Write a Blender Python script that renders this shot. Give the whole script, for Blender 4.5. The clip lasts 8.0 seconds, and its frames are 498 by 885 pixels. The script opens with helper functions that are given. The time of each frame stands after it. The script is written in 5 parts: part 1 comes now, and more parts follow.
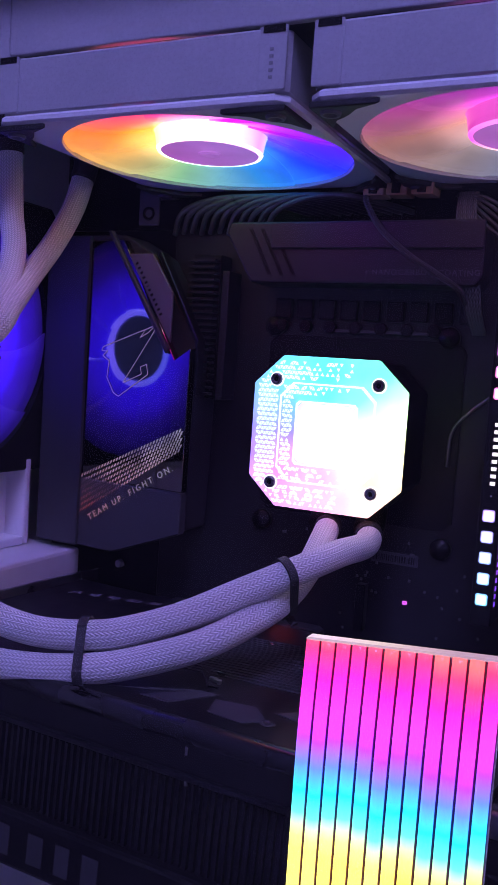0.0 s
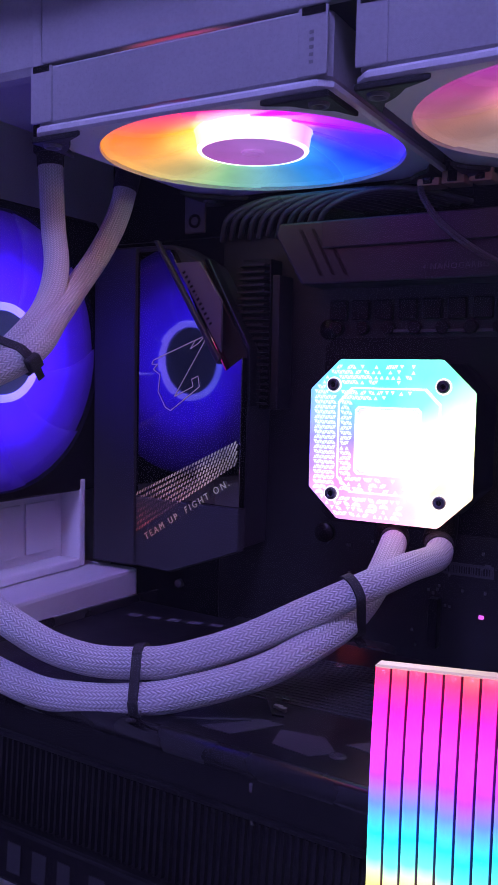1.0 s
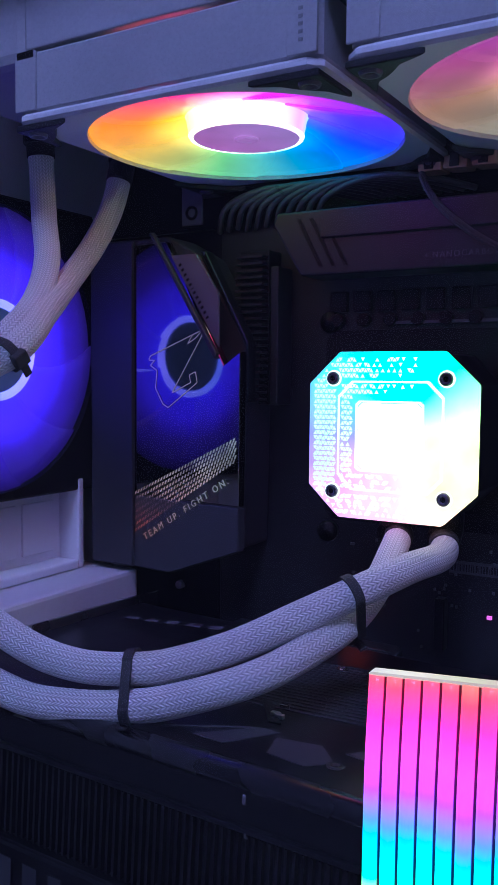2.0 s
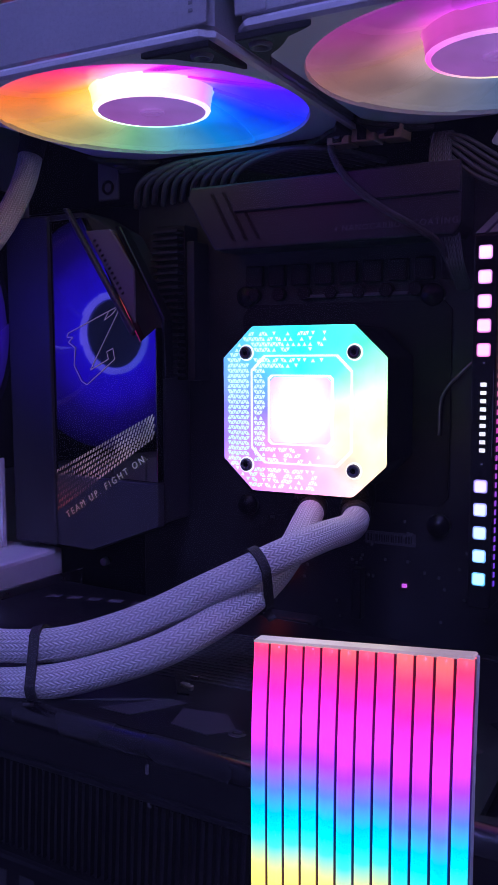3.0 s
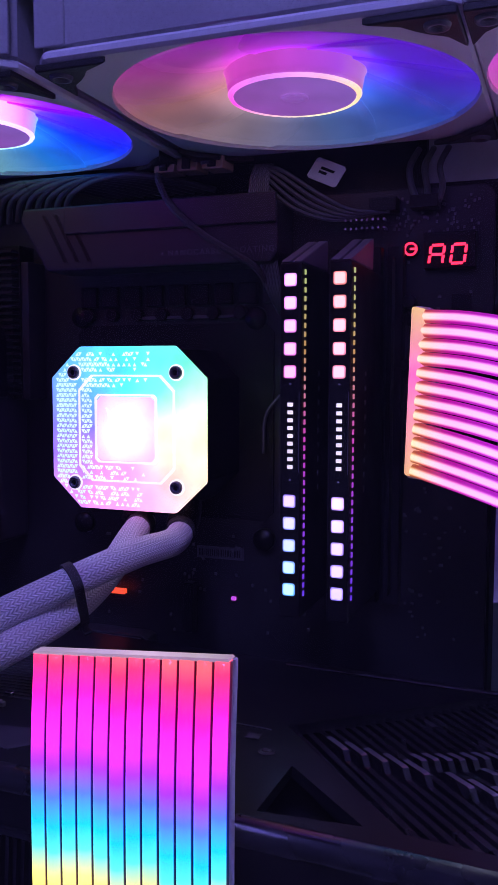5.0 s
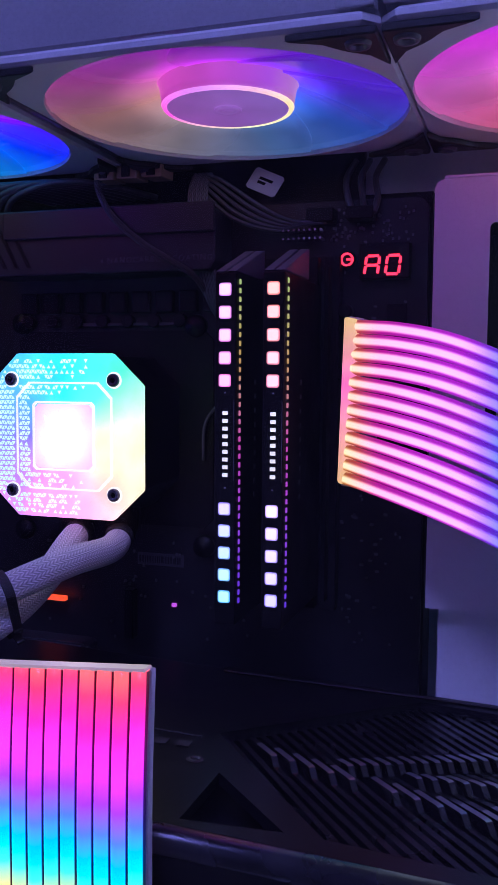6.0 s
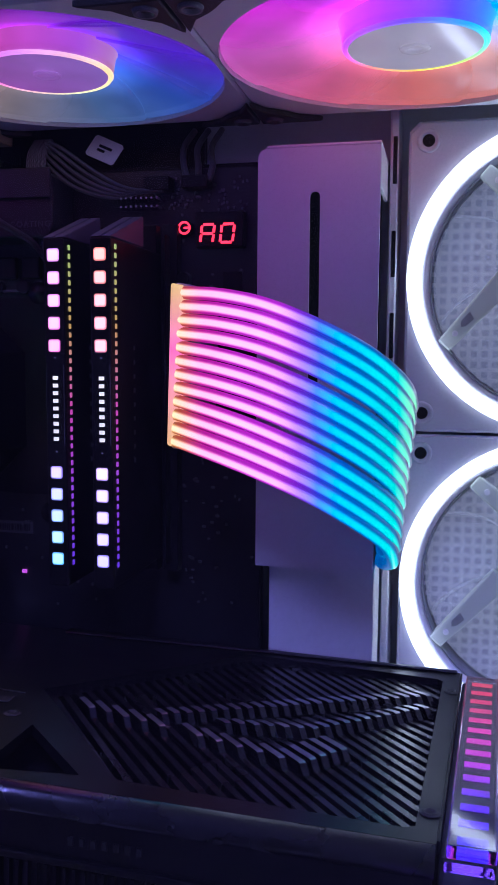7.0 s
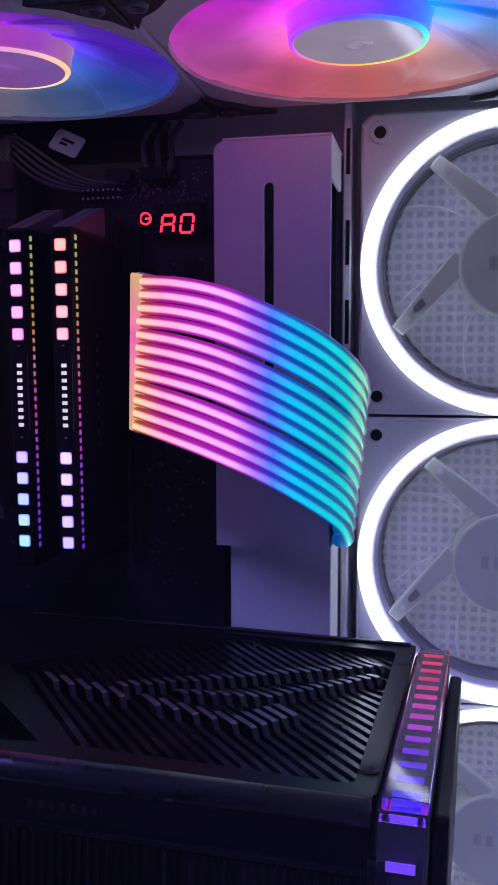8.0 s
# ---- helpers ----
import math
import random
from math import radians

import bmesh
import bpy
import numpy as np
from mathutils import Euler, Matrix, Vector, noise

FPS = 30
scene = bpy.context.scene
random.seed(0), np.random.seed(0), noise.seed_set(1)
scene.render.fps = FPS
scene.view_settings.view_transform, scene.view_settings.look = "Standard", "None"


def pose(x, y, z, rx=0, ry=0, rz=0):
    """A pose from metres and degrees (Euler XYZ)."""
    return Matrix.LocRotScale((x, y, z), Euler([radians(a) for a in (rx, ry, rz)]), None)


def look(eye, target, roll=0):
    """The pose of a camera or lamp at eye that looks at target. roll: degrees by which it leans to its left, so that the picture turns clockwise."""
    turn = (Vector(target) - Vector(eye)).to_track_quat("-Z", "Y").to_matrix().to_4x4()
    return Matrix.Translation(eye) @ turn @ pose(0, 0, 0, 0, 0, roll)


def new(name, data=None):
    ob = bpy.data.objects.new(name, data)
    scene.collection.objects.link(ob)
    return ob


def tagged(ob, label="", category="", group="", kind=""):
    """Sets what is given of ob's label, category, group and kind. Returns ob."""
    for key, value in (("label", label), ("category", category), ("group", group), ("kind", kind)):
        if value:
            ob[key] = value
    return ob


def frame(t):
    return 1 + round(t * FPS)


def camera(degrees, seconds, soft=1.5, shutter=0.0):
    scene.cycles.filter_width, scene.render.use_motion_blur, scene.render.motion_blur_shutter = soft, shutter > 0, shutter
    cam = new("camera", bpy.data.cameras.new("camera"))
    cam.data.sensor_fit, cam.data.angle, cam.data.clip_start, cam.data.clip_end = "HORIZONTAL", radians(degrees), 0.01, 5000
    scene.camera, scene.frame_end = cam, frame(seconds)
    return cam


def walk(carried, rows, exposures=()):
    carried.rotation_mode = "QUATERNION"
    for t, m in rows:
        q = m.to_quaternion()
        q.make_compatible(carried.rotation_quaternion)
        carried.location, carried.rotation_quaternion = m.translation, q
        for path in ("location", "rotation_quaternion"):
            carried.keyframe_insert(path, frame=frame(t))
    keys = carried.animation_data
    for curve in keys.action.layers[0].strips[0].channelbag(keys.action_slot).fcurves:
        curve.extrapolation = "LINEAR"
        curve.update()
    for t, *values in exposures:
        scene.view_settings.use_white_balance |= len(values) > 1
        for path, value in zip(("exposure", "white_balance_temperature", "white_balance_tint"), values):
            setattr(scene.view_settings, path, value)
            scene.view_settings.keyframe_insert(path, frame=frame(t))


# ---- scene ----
cam = camera(32.54, 8.0)
PATH = [
    (0, (0.1079, -0.2572, 0.3377), (-0.7496, 1.5417, 0.1683), 3.86),
    (0.5, (0.1022, -0.2511, 0.3392), (-0.8321, 1.5105, 0.1847), 3.17),
    (1, (0.1021, -0.2396, 0.3362), (-0.8886, 1.4914, 0.1876), 1.15),
    (2.5, (0.1043, -0.2234, 0.3346), (-0.9199, 1.4865, 0.1694), 0.42),
    (3, (0.1180, -0.2199, 0.3341), (-0.8087, 1.5405, 0.1276), -0.31),
    (3.5, (0.1292, -0.2164, 0.3350), (-0.7106, 1.5869, 0.1285), 0.03),
    (4, (0.1291, -0.2176, 0.3342), (-0.7047, 1.5867, 0.1122), -0.10),
    (5.5, (0.1560, -0.2179, 0.3359), (-0.4874, 1.6703, 0.1922), 0.30),
    (6, (0.1578, -0.2164, 0.3371), (-0.4646, 1.6778, 0.1793), 0.43),
    (6.5, (0.1720, -0.2157, 0.3344), (-0.3770, 1.7001, 0.1658), 0.62),
    (7, (0.1931, -0.2155, 0.3327), (-0.2556, 1.7224, 0.1247), 0.34),
    (7.5, (0.2064, -0.2214, 0.3343), (-0.1992, 1.7253, 0.1203), -0.15),
    (8, (0.2060, -0.2242, 0.3306), (-0.2128, 1.7183, 0.1040), -0.21),
]
walk(cam, [(t, look(eye, target, roll)) for t, eye, target, roll in PATH],
     exposures=[(0, 0.9, 7100, 6), (1.0, 0.95, 7200, 6), (2.5, 1.0, 6700, -62), (3.0, 0.5, 6300, -4), (3.5, 0.45, 6200, 30), (4.0, 0.3, 6200, 10), (5.5, 0.35, 6100, 26), (6.0, 0.32, 6000, 2), (6.5, 0.4, 5900, -8), (7.1, 0.32, 6100, 4), (8.0, -0.02, 6600, 10)])

# ---- world and room light ----
FILL_LAMP, RING = 19.0, 3.3
world = bpy.data.worlds.new("world")
scene.world = world
world.use_nodes = True
world.node_tree.nodes["Background"].inputs[0].default_value = (0.06, 0.08, 0.34, 1)
world.node_tree.nodes["Background"].inputs[1].default_value = 0.40


# ---- mesh helpers ----
def part(name, bm, material, parent=None, label="", at=None, smooth=False):
    me = bpy.data.meshes.new(name)
    bm.normal_update()
    bm.to_mesh(me)
    bm.free()
    if smooth:
        for p in me.polygons:
            p.use_smooth = True
    me.materials.append(material)
    ob = new(name, me)
    if parent is not None:
        ob.parent = parent
    if at is not None:
        ob.matrix_basis = at
    return tagged(ob, label)


def thing(name, label, category, group="", kind="", at=None):
    ob = new(name)
    ob.empty_display_size = 0.01
    if at is not None:
        ob.matrix_basis = at
    return tagged(ob, label, category, group, kind)


def box(x0, x1, y0, y1, z0, z1, bevel=0.0, bm=None, segments=2):
    own = bmesh.new()
    bmesh.ops.create_cube(own, size=1.0)
    for v in own.verts:
        v.co = Vector((x0 + (v.co.x + 0.5) * (x1 - x0), y0 + (v.co.y + 0.5) * (y1 - y0), z0 + (v.co.z + 0.5) * (z1 - z0)))
    if bevel:
        bmesh.ops.bevel(own, geom=own.edges[:], offset=bevel, segments=segments, affect="EDGES", profile=0.5)
    return merge(bm, own)


def merge(bm, own, m=None):
    if m is not None:
        own.transform(m)
    if bm is None:
        return own
    me = bpy.data.meshes.new("scratch")
    own.to_mesh(me)
    own.free()
    bm.from_mesh(me)
    bpy.data.meshes.remove(me)
    return bm


def prism(points, depth, axis="y", start=0.0, bevel=0.0, bm=None, segments=2):
    """Extrudes an outline. axis y: outline in (x, z), from y=start to start+depth; axis z: outline in (x, y); axis x: outline in (y, z)."""
    own = bmesh.new()
    def put(a, b, c):
        return {"y": (a, c, b), "z": (a, b, c), "x": (c, a, b)}[axis]
    low = [own.verts.new(put(a, b, start)) for a, b in points]
    high = [own.verts.new(put(a, b, start + depth)) for a, b in points]
    own.faces.new(low)
    own.faces.new(high[::-1])
    n = len(points)
    for i in range(n):
        own.faces.new((low[i], high[i], high[(i + 1) % n], low[(i + 1) % n]))
    bmesh.ops.recalc_face_normals(own, faces=own.faces)
    if bevel:
        bmesh.ops.bevel(own, geom=own.edges[:], offset=bevel, segments=segments, affect="EDGES", profile=0.5)
    return merge(bm, own)


def rod(r, z0, z1, n=32, r2=None, bevel=0.0, bm=None, m=None):
    own = bmesh.new()
    bmesh.ops.create_cone(own, cap_ends=True, segments=n, radius1=r, radius2=r if r2 is None else r2, depth=z1 - z0)
    bmesh.ops.translate(own, verts=own.verts, vec=(0, 0, (z0 + z1) / 2))
    if bevel:
        rims = [e for e in own.edges if len(e.link_faces) == 2 and max(len(f.verts) for f in e.link_faces) > 4]
        bmesh.ops.bevel(own, geom=rims, offset=bevel, segments=2, affect="EDGES", profile=0.5)
    return merge(bm, own, m)


def lathe(profile, n=64, closed=True, bm=None, m=None):
    """Turns a profile of (radius, z) about z; closed: the profile is a loop."""
    own = bmesh.new()
    rings = []
    for i in range(n):
        a = math.tau * i / n
        rings.append([own.verts.new((r * math.cos(a), r * math.sin(a), z)) for r, z in profile])
    k = len(profile)
    for i in range(n):
        for j in range(k if closed else k - 1):
            a, b = rings[i], rings[(i + 1) % n]
            own.faces.new((a[j], b[j], b[(j + 1) % k], a[(j + 1) % k]))
    bmesh.ops.recalc_face_normals(own, faces=own.faces)
    return merge(bm, own, m)


def glide(points, steps=12):
    """A smooth line through points (Catmull-Rom)."""
    pts = [Vector(p) for p in points]
    pts = [2 * pts[0] - pts[1], *pts, 2 * pts[-1] - pts[-2]]
    out = []
    for i in range(1, len(pts) - 2):
        a, b, c, d = pts[i - 1:i + 3]
        for s in range(steps):
            t = s / steps
            out.append(0.5 * ((2 * b) + (c - a) * t + (2 * a - 5 * b + 4 * c - d) * t * t + (3 * b - a - 3 * c + d) * t ** 3))
    out.append(pts[-2])
    return out


def sweep(line, r, n=16, bm=None, squash=1.0):
    """A tube along a line, with a UV map: u metres along, v round from 0 to 1."""
    own = bmesh.new()
    uv = own.loops.layers.uv.new("UVMap")
    side = None
    rings, lengths, run = [], [], 0.0
    for i, p in enumerate(line):
        ahead = (line[min(i + 1, len(line) - 1)] - line[max(i - 1, 0)]).normalized()
        if side is None:
            side = ahead.cross(Vector((0, 0, 1)) if abs(ahead.z) < 0.9 else Vector((1, 0, 0))).normalized()
        side = (side - ahead * side.dot(ahead)).normalized()
        up = ahead.cross(side)
        if i:
            run += (p - line[i - 1]).length
        lengths.append(run)
        rings.append([own.verts.new(p + r * (math.cos(math.tau * k / n) * side + squash * math.sin(math.tau * k / n) * up)) for k in range(n)])
    for i in range(len(line) - 1):
        for k in range(n):
            f = own.faces.new((rings[i][k], rings[i][(k + 1) % n], rings[i + 1][(k + 1) % n], rings[i + 1][k]))
            for loop, (u, v) in zip(f.loops, ((lengths[i], k / n), (lengths[i], (k + 1) / n), (lengths[i + 1], (k + 1) / n), (lengths[i + 1], k / n))):
                loop[uv].uv = (u, v)
    own.faces.new(rings[0])
    own.faces.new(rings[-1][::-1])
    bmesh.ops.recalc_face_normals(own, faces=own.faces)
    return merge(bm, own)


def words(text, size, material, parent, m, name="lettering", extrude=0.0001, spacing=1.22):
    cu = bpy.data.curves.new("words", "FONT")
    cu.body, cu.size, cu.extrude, cu.align_x, cu.align_y = text, size, extrude, "LEFT", "CENTER"
    cu.resolution_u, cu.space_character = 3, spacing
    tmp = new("words", cu)
    me = bpy.data.meshes.new_from_object(tmp.evaluated_get(bpy.context.evaluated_depsgraph_get()))
    bpy.data.objects.remove(tmp)
    bpy.data.curves.remove(cu)
    me.name = name
    me.materials.clear()
    me.materials.append(material)
    ob = new(name, me)
    ob.parent = parent
    ob.matrix_basis = m
    return ob


def bars(widths, height, gap, material, parent, m, name="lettering"):
    """Plain bars that stand in for letters, from x=0 to the right."""
    bm, x = bmesh.new(), 0.0
    for w in widths:
        if w:
            box(x + w * 0.14, x + w * 0.86, -height / 2, height / 2, 0, 0.0002, bm=bm)
        x += w + gap
    return part(name, bm, material, parent, at=m)


FACE = pose(0, 0, 0, 90, 0, 0)      # a flat thing's z turns towards -y


# ---- materials ----
def nodes_of(name):
    m = bpy.data.materials.new(name)
    m.use_nodes = True
    t = m.node_tree
    return m, t, t.nodes, t.links, t.nodes["Principled BSDF"]


def surface(name, colour, rough=0.5, metal=0.0, grain=0.15, scale=300.0, bump=0.05, coat=0.0, dust=0.0, spec=0.5):
    """Paint, plastic or metal: fine grain, broad wear, a little relief, and specks of dust."""
    m, t, n, l, p = nodes_of(name)
    co = n.new("ShaderNodeTexCoord")
    fine, broad = n.new("ShaderNodeTexNoise"), n.new("ShaderNodeTexNoise")
    fine.inputs["Scale"].default_value, broad.inputs["Scale"].default_value = scale * 6, scale / 6
    fine.inputs["Detail"].default_value, broad.inputs["Detail"].default_value = 4, 5
    l.new(co.outputs["Object"], fine.inputs["Vector"])
    l.new(co.outputs["Object"], broad.inputs["Vector"])
    mix = n.new("ShaderNodeMath")
    mix.operation = "ADD"
    l.new(fine.outputs[0], mix.inputs[0])
    l.new(broad.outputs[0], mix.inputs[1])
    ramp = n.new("ShaderNodeMapRange")
    ramp.inputs["From Min"].default_value, ramp.inputs["From Max"].default_value = 0.7, 1.3
    ramp.inputs["To Min"].default_value, ramp.inputs["To Max"].default_value = 1 - grain, 1 + grain
    l.new(mix.outputs[0], ramp.inputs["Value"])
    mul = n.new("ShaderNodeMix")
    mul.data_type, mul.blend_type = "RGBA", "MULTIPLY"
    mul.inputs["Factor"].default_value = 1.0
    mul.inputs[6].default_value = (*colour, 1)
    l.new(ramp.outputs[0], mul.inputs[7])
    out = mul.outputs[2]
    if dust:
        vor = n.new("ShaderNodeTexNoise")
        vor.inputs["Scale"].default_value = scale * 9
        vor.inputs["Detail"].default_value = 1
        l.new(co.outputs["Object"], vor.inputs["Vector"])
        sp = n.new("ShaderNodeMapRange")
        sp.inputs["From Min"].default_value, sp.inputs["From Max"].default_value = 0.70, 0.78
        sp.inputs["To Max"].default_value = dust
        l.new(vor.outputs[0], sp.inputs["Value"])
        dm = n.new("ShaderNodeMix")
        dm.data_type = "RGBA"
        l.new(sp.outputs[0], dm.inputs["Factor"])
        l.new(out, dm.inputs[6])
        dm.inputs[7].default_value = (0.35, 0.34, 0.33, 1)
        out = dm.outputs[2]
    l.new(out, p.inputs["Base Color"])
    rr = n.new("ShaderNodeMapRange")
    rr.inputs["From Min"].default_value, rr.inputs["From Max"].default_value = 0.3, 0.7
    rr.inputs["To Min"].default_value, rr.inputs["To Max"].default_value = rough * 0.8, min(rough * 1.25, 1)
    l.new(broad.outputs[0], rr.inputs["Value"])
    l.new(rr.outputs[0], p.inputs["Roughness"])
    p.inputs["Metallic"].default_value = metal
    p.inputs["Coat Weight"].default_value = coat
    p.inputs["Specular IOR Level"].default_value = spec
    if bump:
        b = n.new("ShaderNodeBump")
        b.inputs["Strength"].default_value, b.inputs["Distance"].default_value = bump, 0.0004
        l.new(fine.outputs[0], b.inputs["Height"])
        l.new(b.outputs[0], p.inputs["Normal"])
    return m


def braid(name, colour, turns=11, pitch=0.0034, rough=0.62, depth=1.0, dark=0.40):
    """Woven sleeving, from the tube's UV map: two crossing sets of threads."""
    m, t, n, l, p = nodes_of(name)
    uv = n.new("ShaderNodeUVMap")
    sp = n.new("ShaderNodeSeparateXYZ")
    l.new(uv.outputs[0], sp.inputs[0])
    def calc(op, a, b=None):
        k = n.new("ShaderNodeMath")
        k.operation = op
        for i, s in enumerate((a, b)):
            if s is None:
                continue
            if isinstance(s, (int, float)):
                k.inputs[i].default_value = s
            else:
                l.new(s, k.inputs[i])
        return k.outputs[0]
    along = calc("MULTIPLY", sp.outputs[0], 1 / pitch)
    around = calc("MULTIPLY", sp.outputs[1], turns)
    # each row of stitches leans the other way, like a knitted herringbone
    tri_ = calc("PINGPONG", around, 0.5)
    row = calc("FRACT", calc("ADD", calc("MULTIPLY", along, 2.0), calc("MULTIPLY", tri_, 2.2)))
    thread = calc("SINE", calc("MULTIPLY", row, math.pi))
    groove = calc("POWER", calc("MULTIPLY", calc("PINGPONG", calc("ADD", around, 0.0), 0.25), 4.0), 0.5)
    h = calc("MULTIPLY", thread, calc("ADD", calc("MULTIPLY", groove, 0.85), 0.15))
    b = n.new("ShaderNodeBump")
    b.inputs["Strength"].default_value, b.inputs["Distance"].default_value = depth, 0.0006
    l.new(h, b.inputs["Height"])
    l.new(b.outputs[0], p.inputs["Normal"])
    nz = n.new("ShaderNodeTexNoise")
    nz.inputs["Scale"].default_value = 180
    # shade in the grooves is put into the colour: darker where h is low
    cr = n.new("ShaderNodeMix")
    cr.data_type = "RGBA"
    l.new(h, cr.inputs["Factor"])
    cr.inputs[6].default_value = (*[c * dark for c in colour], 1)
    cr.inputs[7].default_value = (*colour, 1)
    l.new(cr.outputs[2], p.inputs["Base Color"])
    p.inputs["Roughness"].default_value = rough
    p.inputs["Sheen Weight"].default_value = 0.2
    return m


def glow(name, stops, strength=1.0, way="x", lo=0.0, hi=1.0, base=(0.10, 0.10, 0.11), rough=0.3, mottle=0.15, ease="LINEAR", core=0.0, fall=None, sheer=0.0, gap=(0.15, 0.10, 0.5), wander=0.0):
    """A lit diffuser: its colour runs along an axis of the object (x, y, z) or round it (round) or out from it (out), round its upright face (face), or from piece to piece by height (height)."""
    m, t, n, l, p = nodes_of(name)
    co = n.new("ShaderNodeTexCoord")
    if way in ("round", "face"):
        g = n.new("ShaderNodeTexGradient")
        g.gradient_type = "RADIAL"
        spot = co.outputs["Object"]
        if way == "face":
            apart, flat = n.new("ShaderNodeSeparateXYZ"), n.new("ShaderNodeCombineXYZ")
            l.new(spot, apart.inputs[0])
            l.new(apart.outputs[0], flat.inputs[0])
            l.new(apart.outputs[2], flat.inputs[1])
            spot = flat.outputs[0]
        l.new(spot, g.inputs[0])
        v = g.outputs[1]
    else:
        if way == "out":
            k = n.new("ShaderNodeVectorMath")
            k.operation = "LENGTH"
            l.new(co.outputs["Object"], k.inputs[0])
            v = k.outputs["Value"]
        else:
            sp = n.new("ShaderNodeSeparateXYZ")
            l.new(n.new("ShaderNodeObjectInfo").outputs["Location"] if way == "height" else co.outputs["Object"], sp.inputs[0])
            v = sp.outputs[2 if way == "height" else "xyz".index(way)]
        mr = n.new("ShaderNodeMapRange")
        mr.inputs["From Min"].default_value, mr.inputs["From Max"].default_value = lo, hi
        l.new(v, mr.inputs["Value"])
        v = mr.outputs[0]
    if wander:
        # no two guides pass their colours at quite the same place
        oi, wn = n.new("ShaderNodeObjectInfo"), n.new("ShaderNodeMath")
        wn.operation = "MULTIPLY_ADD"
        wn.inputs[1].default_value = wander
        l.new(oi.outputs["Random"], wn.inputs[0])
        l.new(v, wn.inputs[2])
        v = wn.outputs[0]
    ramp = n.new("ShaderNodeValToRGB")
    ramp.color_ramp.interpolation = ease
    els = ramp.color_ramp.elements
    while len(els) < len(stops):
        els.new(0.5)
    for e, (pos, c) in zip(els, stops):
        e.position, e.color = pos, (*c, 1)
    l.new(v, ramp.inputs[0])
    tint = ramp.outputs[0]
    nz = n.new("ShaderNodeTexNoise")
    nz.inputs["Scale"].default_value, nz.inputs["Detail"].default_value = 60, 3
    l.new(co.outputs["Object"], nz.inputs["Vector"])
    sr = n.new("ShaderNodeMapRange")
    sr.inputs["From Min"].default_value, sr.inputs["From Max"].default_value = 0.3, 0.7
    sr.inputs["To Min"].default_value, sr.inputs["To Max"].default_value = strength * (1 - mottle), strength * (1 + mottle)
    l.new(nz.outputs[0], sr.inputs["Value"])
    power = sr.outputs[0]
    def times(a, b):
        k = n.new("ShaderNodeMath")
        k.operation = "MULTIPLY"
        l.new(a, k.inputs[0])
        l.new(b, k.inputs[1])
        return k.outputs[0]
    if core:
        # a light guide shines most along its open front, which runs along v = 0 of its UV map
        uvm, sx, up = n.new("ShaderNodeUVMap"), n.new("ShaderNodeSeparateXYZ"), n.new("ShaderNodeMath")
        l.new(uvm.outputs[0], sx.inputs[0])
        up.operation = "PINGPONG"
        up.inputs[1].default_value = 0.5
        l.new(sx.outputs[1], up.inputs[0])
        fr = n.new("ShaderNodeMapRange")
        fr.interpolation_type = "SMOOTHSTEP"
        fr.inputs["From Min"].default_value, fr.inputs["From Max"].default_value = gap[0], gap[1]
        l.new(up.outputs[0], fr.inputs["Value"])
        st = n.new("ShaderNodeMapRange")
        st.inputs["To Min"].default_value, st.inputs["To Max"].default_value = gap[2], 1.15
        l.new(fr.outputs[0], st.inputs["Value"])
        power = times(power, st.outputs[0])
        wf = n.new("ShaderNodeMath")
        wf.operation = "MULTIPLY"
        wf.inputs[1].default_value = core
        red = n.new("ShaderNodeSeparateColor")
        l.new(tint, red.inputs[0])
        l.new(times(fr.outputs[0], red.outputs[0]), wf.inputs[0])
        wm = n.new("ShaderNodeMix")
        wm.data_type = "RGBA"
        l.new(wf.outputs[0], wm.inputs["Factor"])
        l.new(tint, wm.inputs[6])
        wm.inputs[7].default_value = (1, 0.95, 1, 1)
        # where two guides touch only the deeper tones come through
        deep, pick = n.new("ShaderNodeMix"), n.new("ShaderNodeMix")
        deep.data_type, deep.blend_type, pick.data_type = "RGBA", "MULTIPLY", "RGBA"
        deep.inputs["Factor"].default_value = 1.0
        l.new(tint, deep.inputs[6])
        deep.inputs[7].default_value = (0.80, 0.28, 1.0, 1)
        l.new(fr.outputs[0], pick.inputs["Factor"])
        l.new(deep.outputs[2], pick.inputs[6])
        l.new(wm.outputs[2], pick.inputs[7])
        tint = pick.outputs[2]
    if fall:
        le, fm = n.new("ShaderNodeVectorMath"), n.new("ShaderNodeMapRange")
        le.operation = "LENGTH"
        l.new(co.outputs["Object"], le.inputs[0])
        fm.interpolation_type = "SMOOTHSTEP"
        fm.inputs["From Min"].default_value, fm.inputs["From Max"].default_value = fall[0], fall[1]
        fm.inputs["To Min"].default_value, fm.inputs["To Max"].default_value = fall[2], fall[3]
        l.new(le.outputs["Value"], fm.inputs["Value"])
        power = times(power, fm.outputs[0])
    l.new(tint, p.inputs["Emission Color"])
    l.new(power, p.inputs["Emission Strength"])
    p.inputs["Base Color"].default_value = (*base, 1)
    p.inputs["Roughness"].default_value = rough
    if sheer:
        # thin frosted plastic that lets what lies behind show through
        tr, mx = n.new("ShaderNodeBsdfTransparent"), n.new("ShaderNodeMixShader")
        mx.inputs[0].default_value = sheer
        l.new(p.outputs[0], mx.inputs[1])
        l.new(tr.outputs[0], mx.inputs[2])
        l.new(mx.outputs[0], n["Material Output"].inputs[0])
    return m


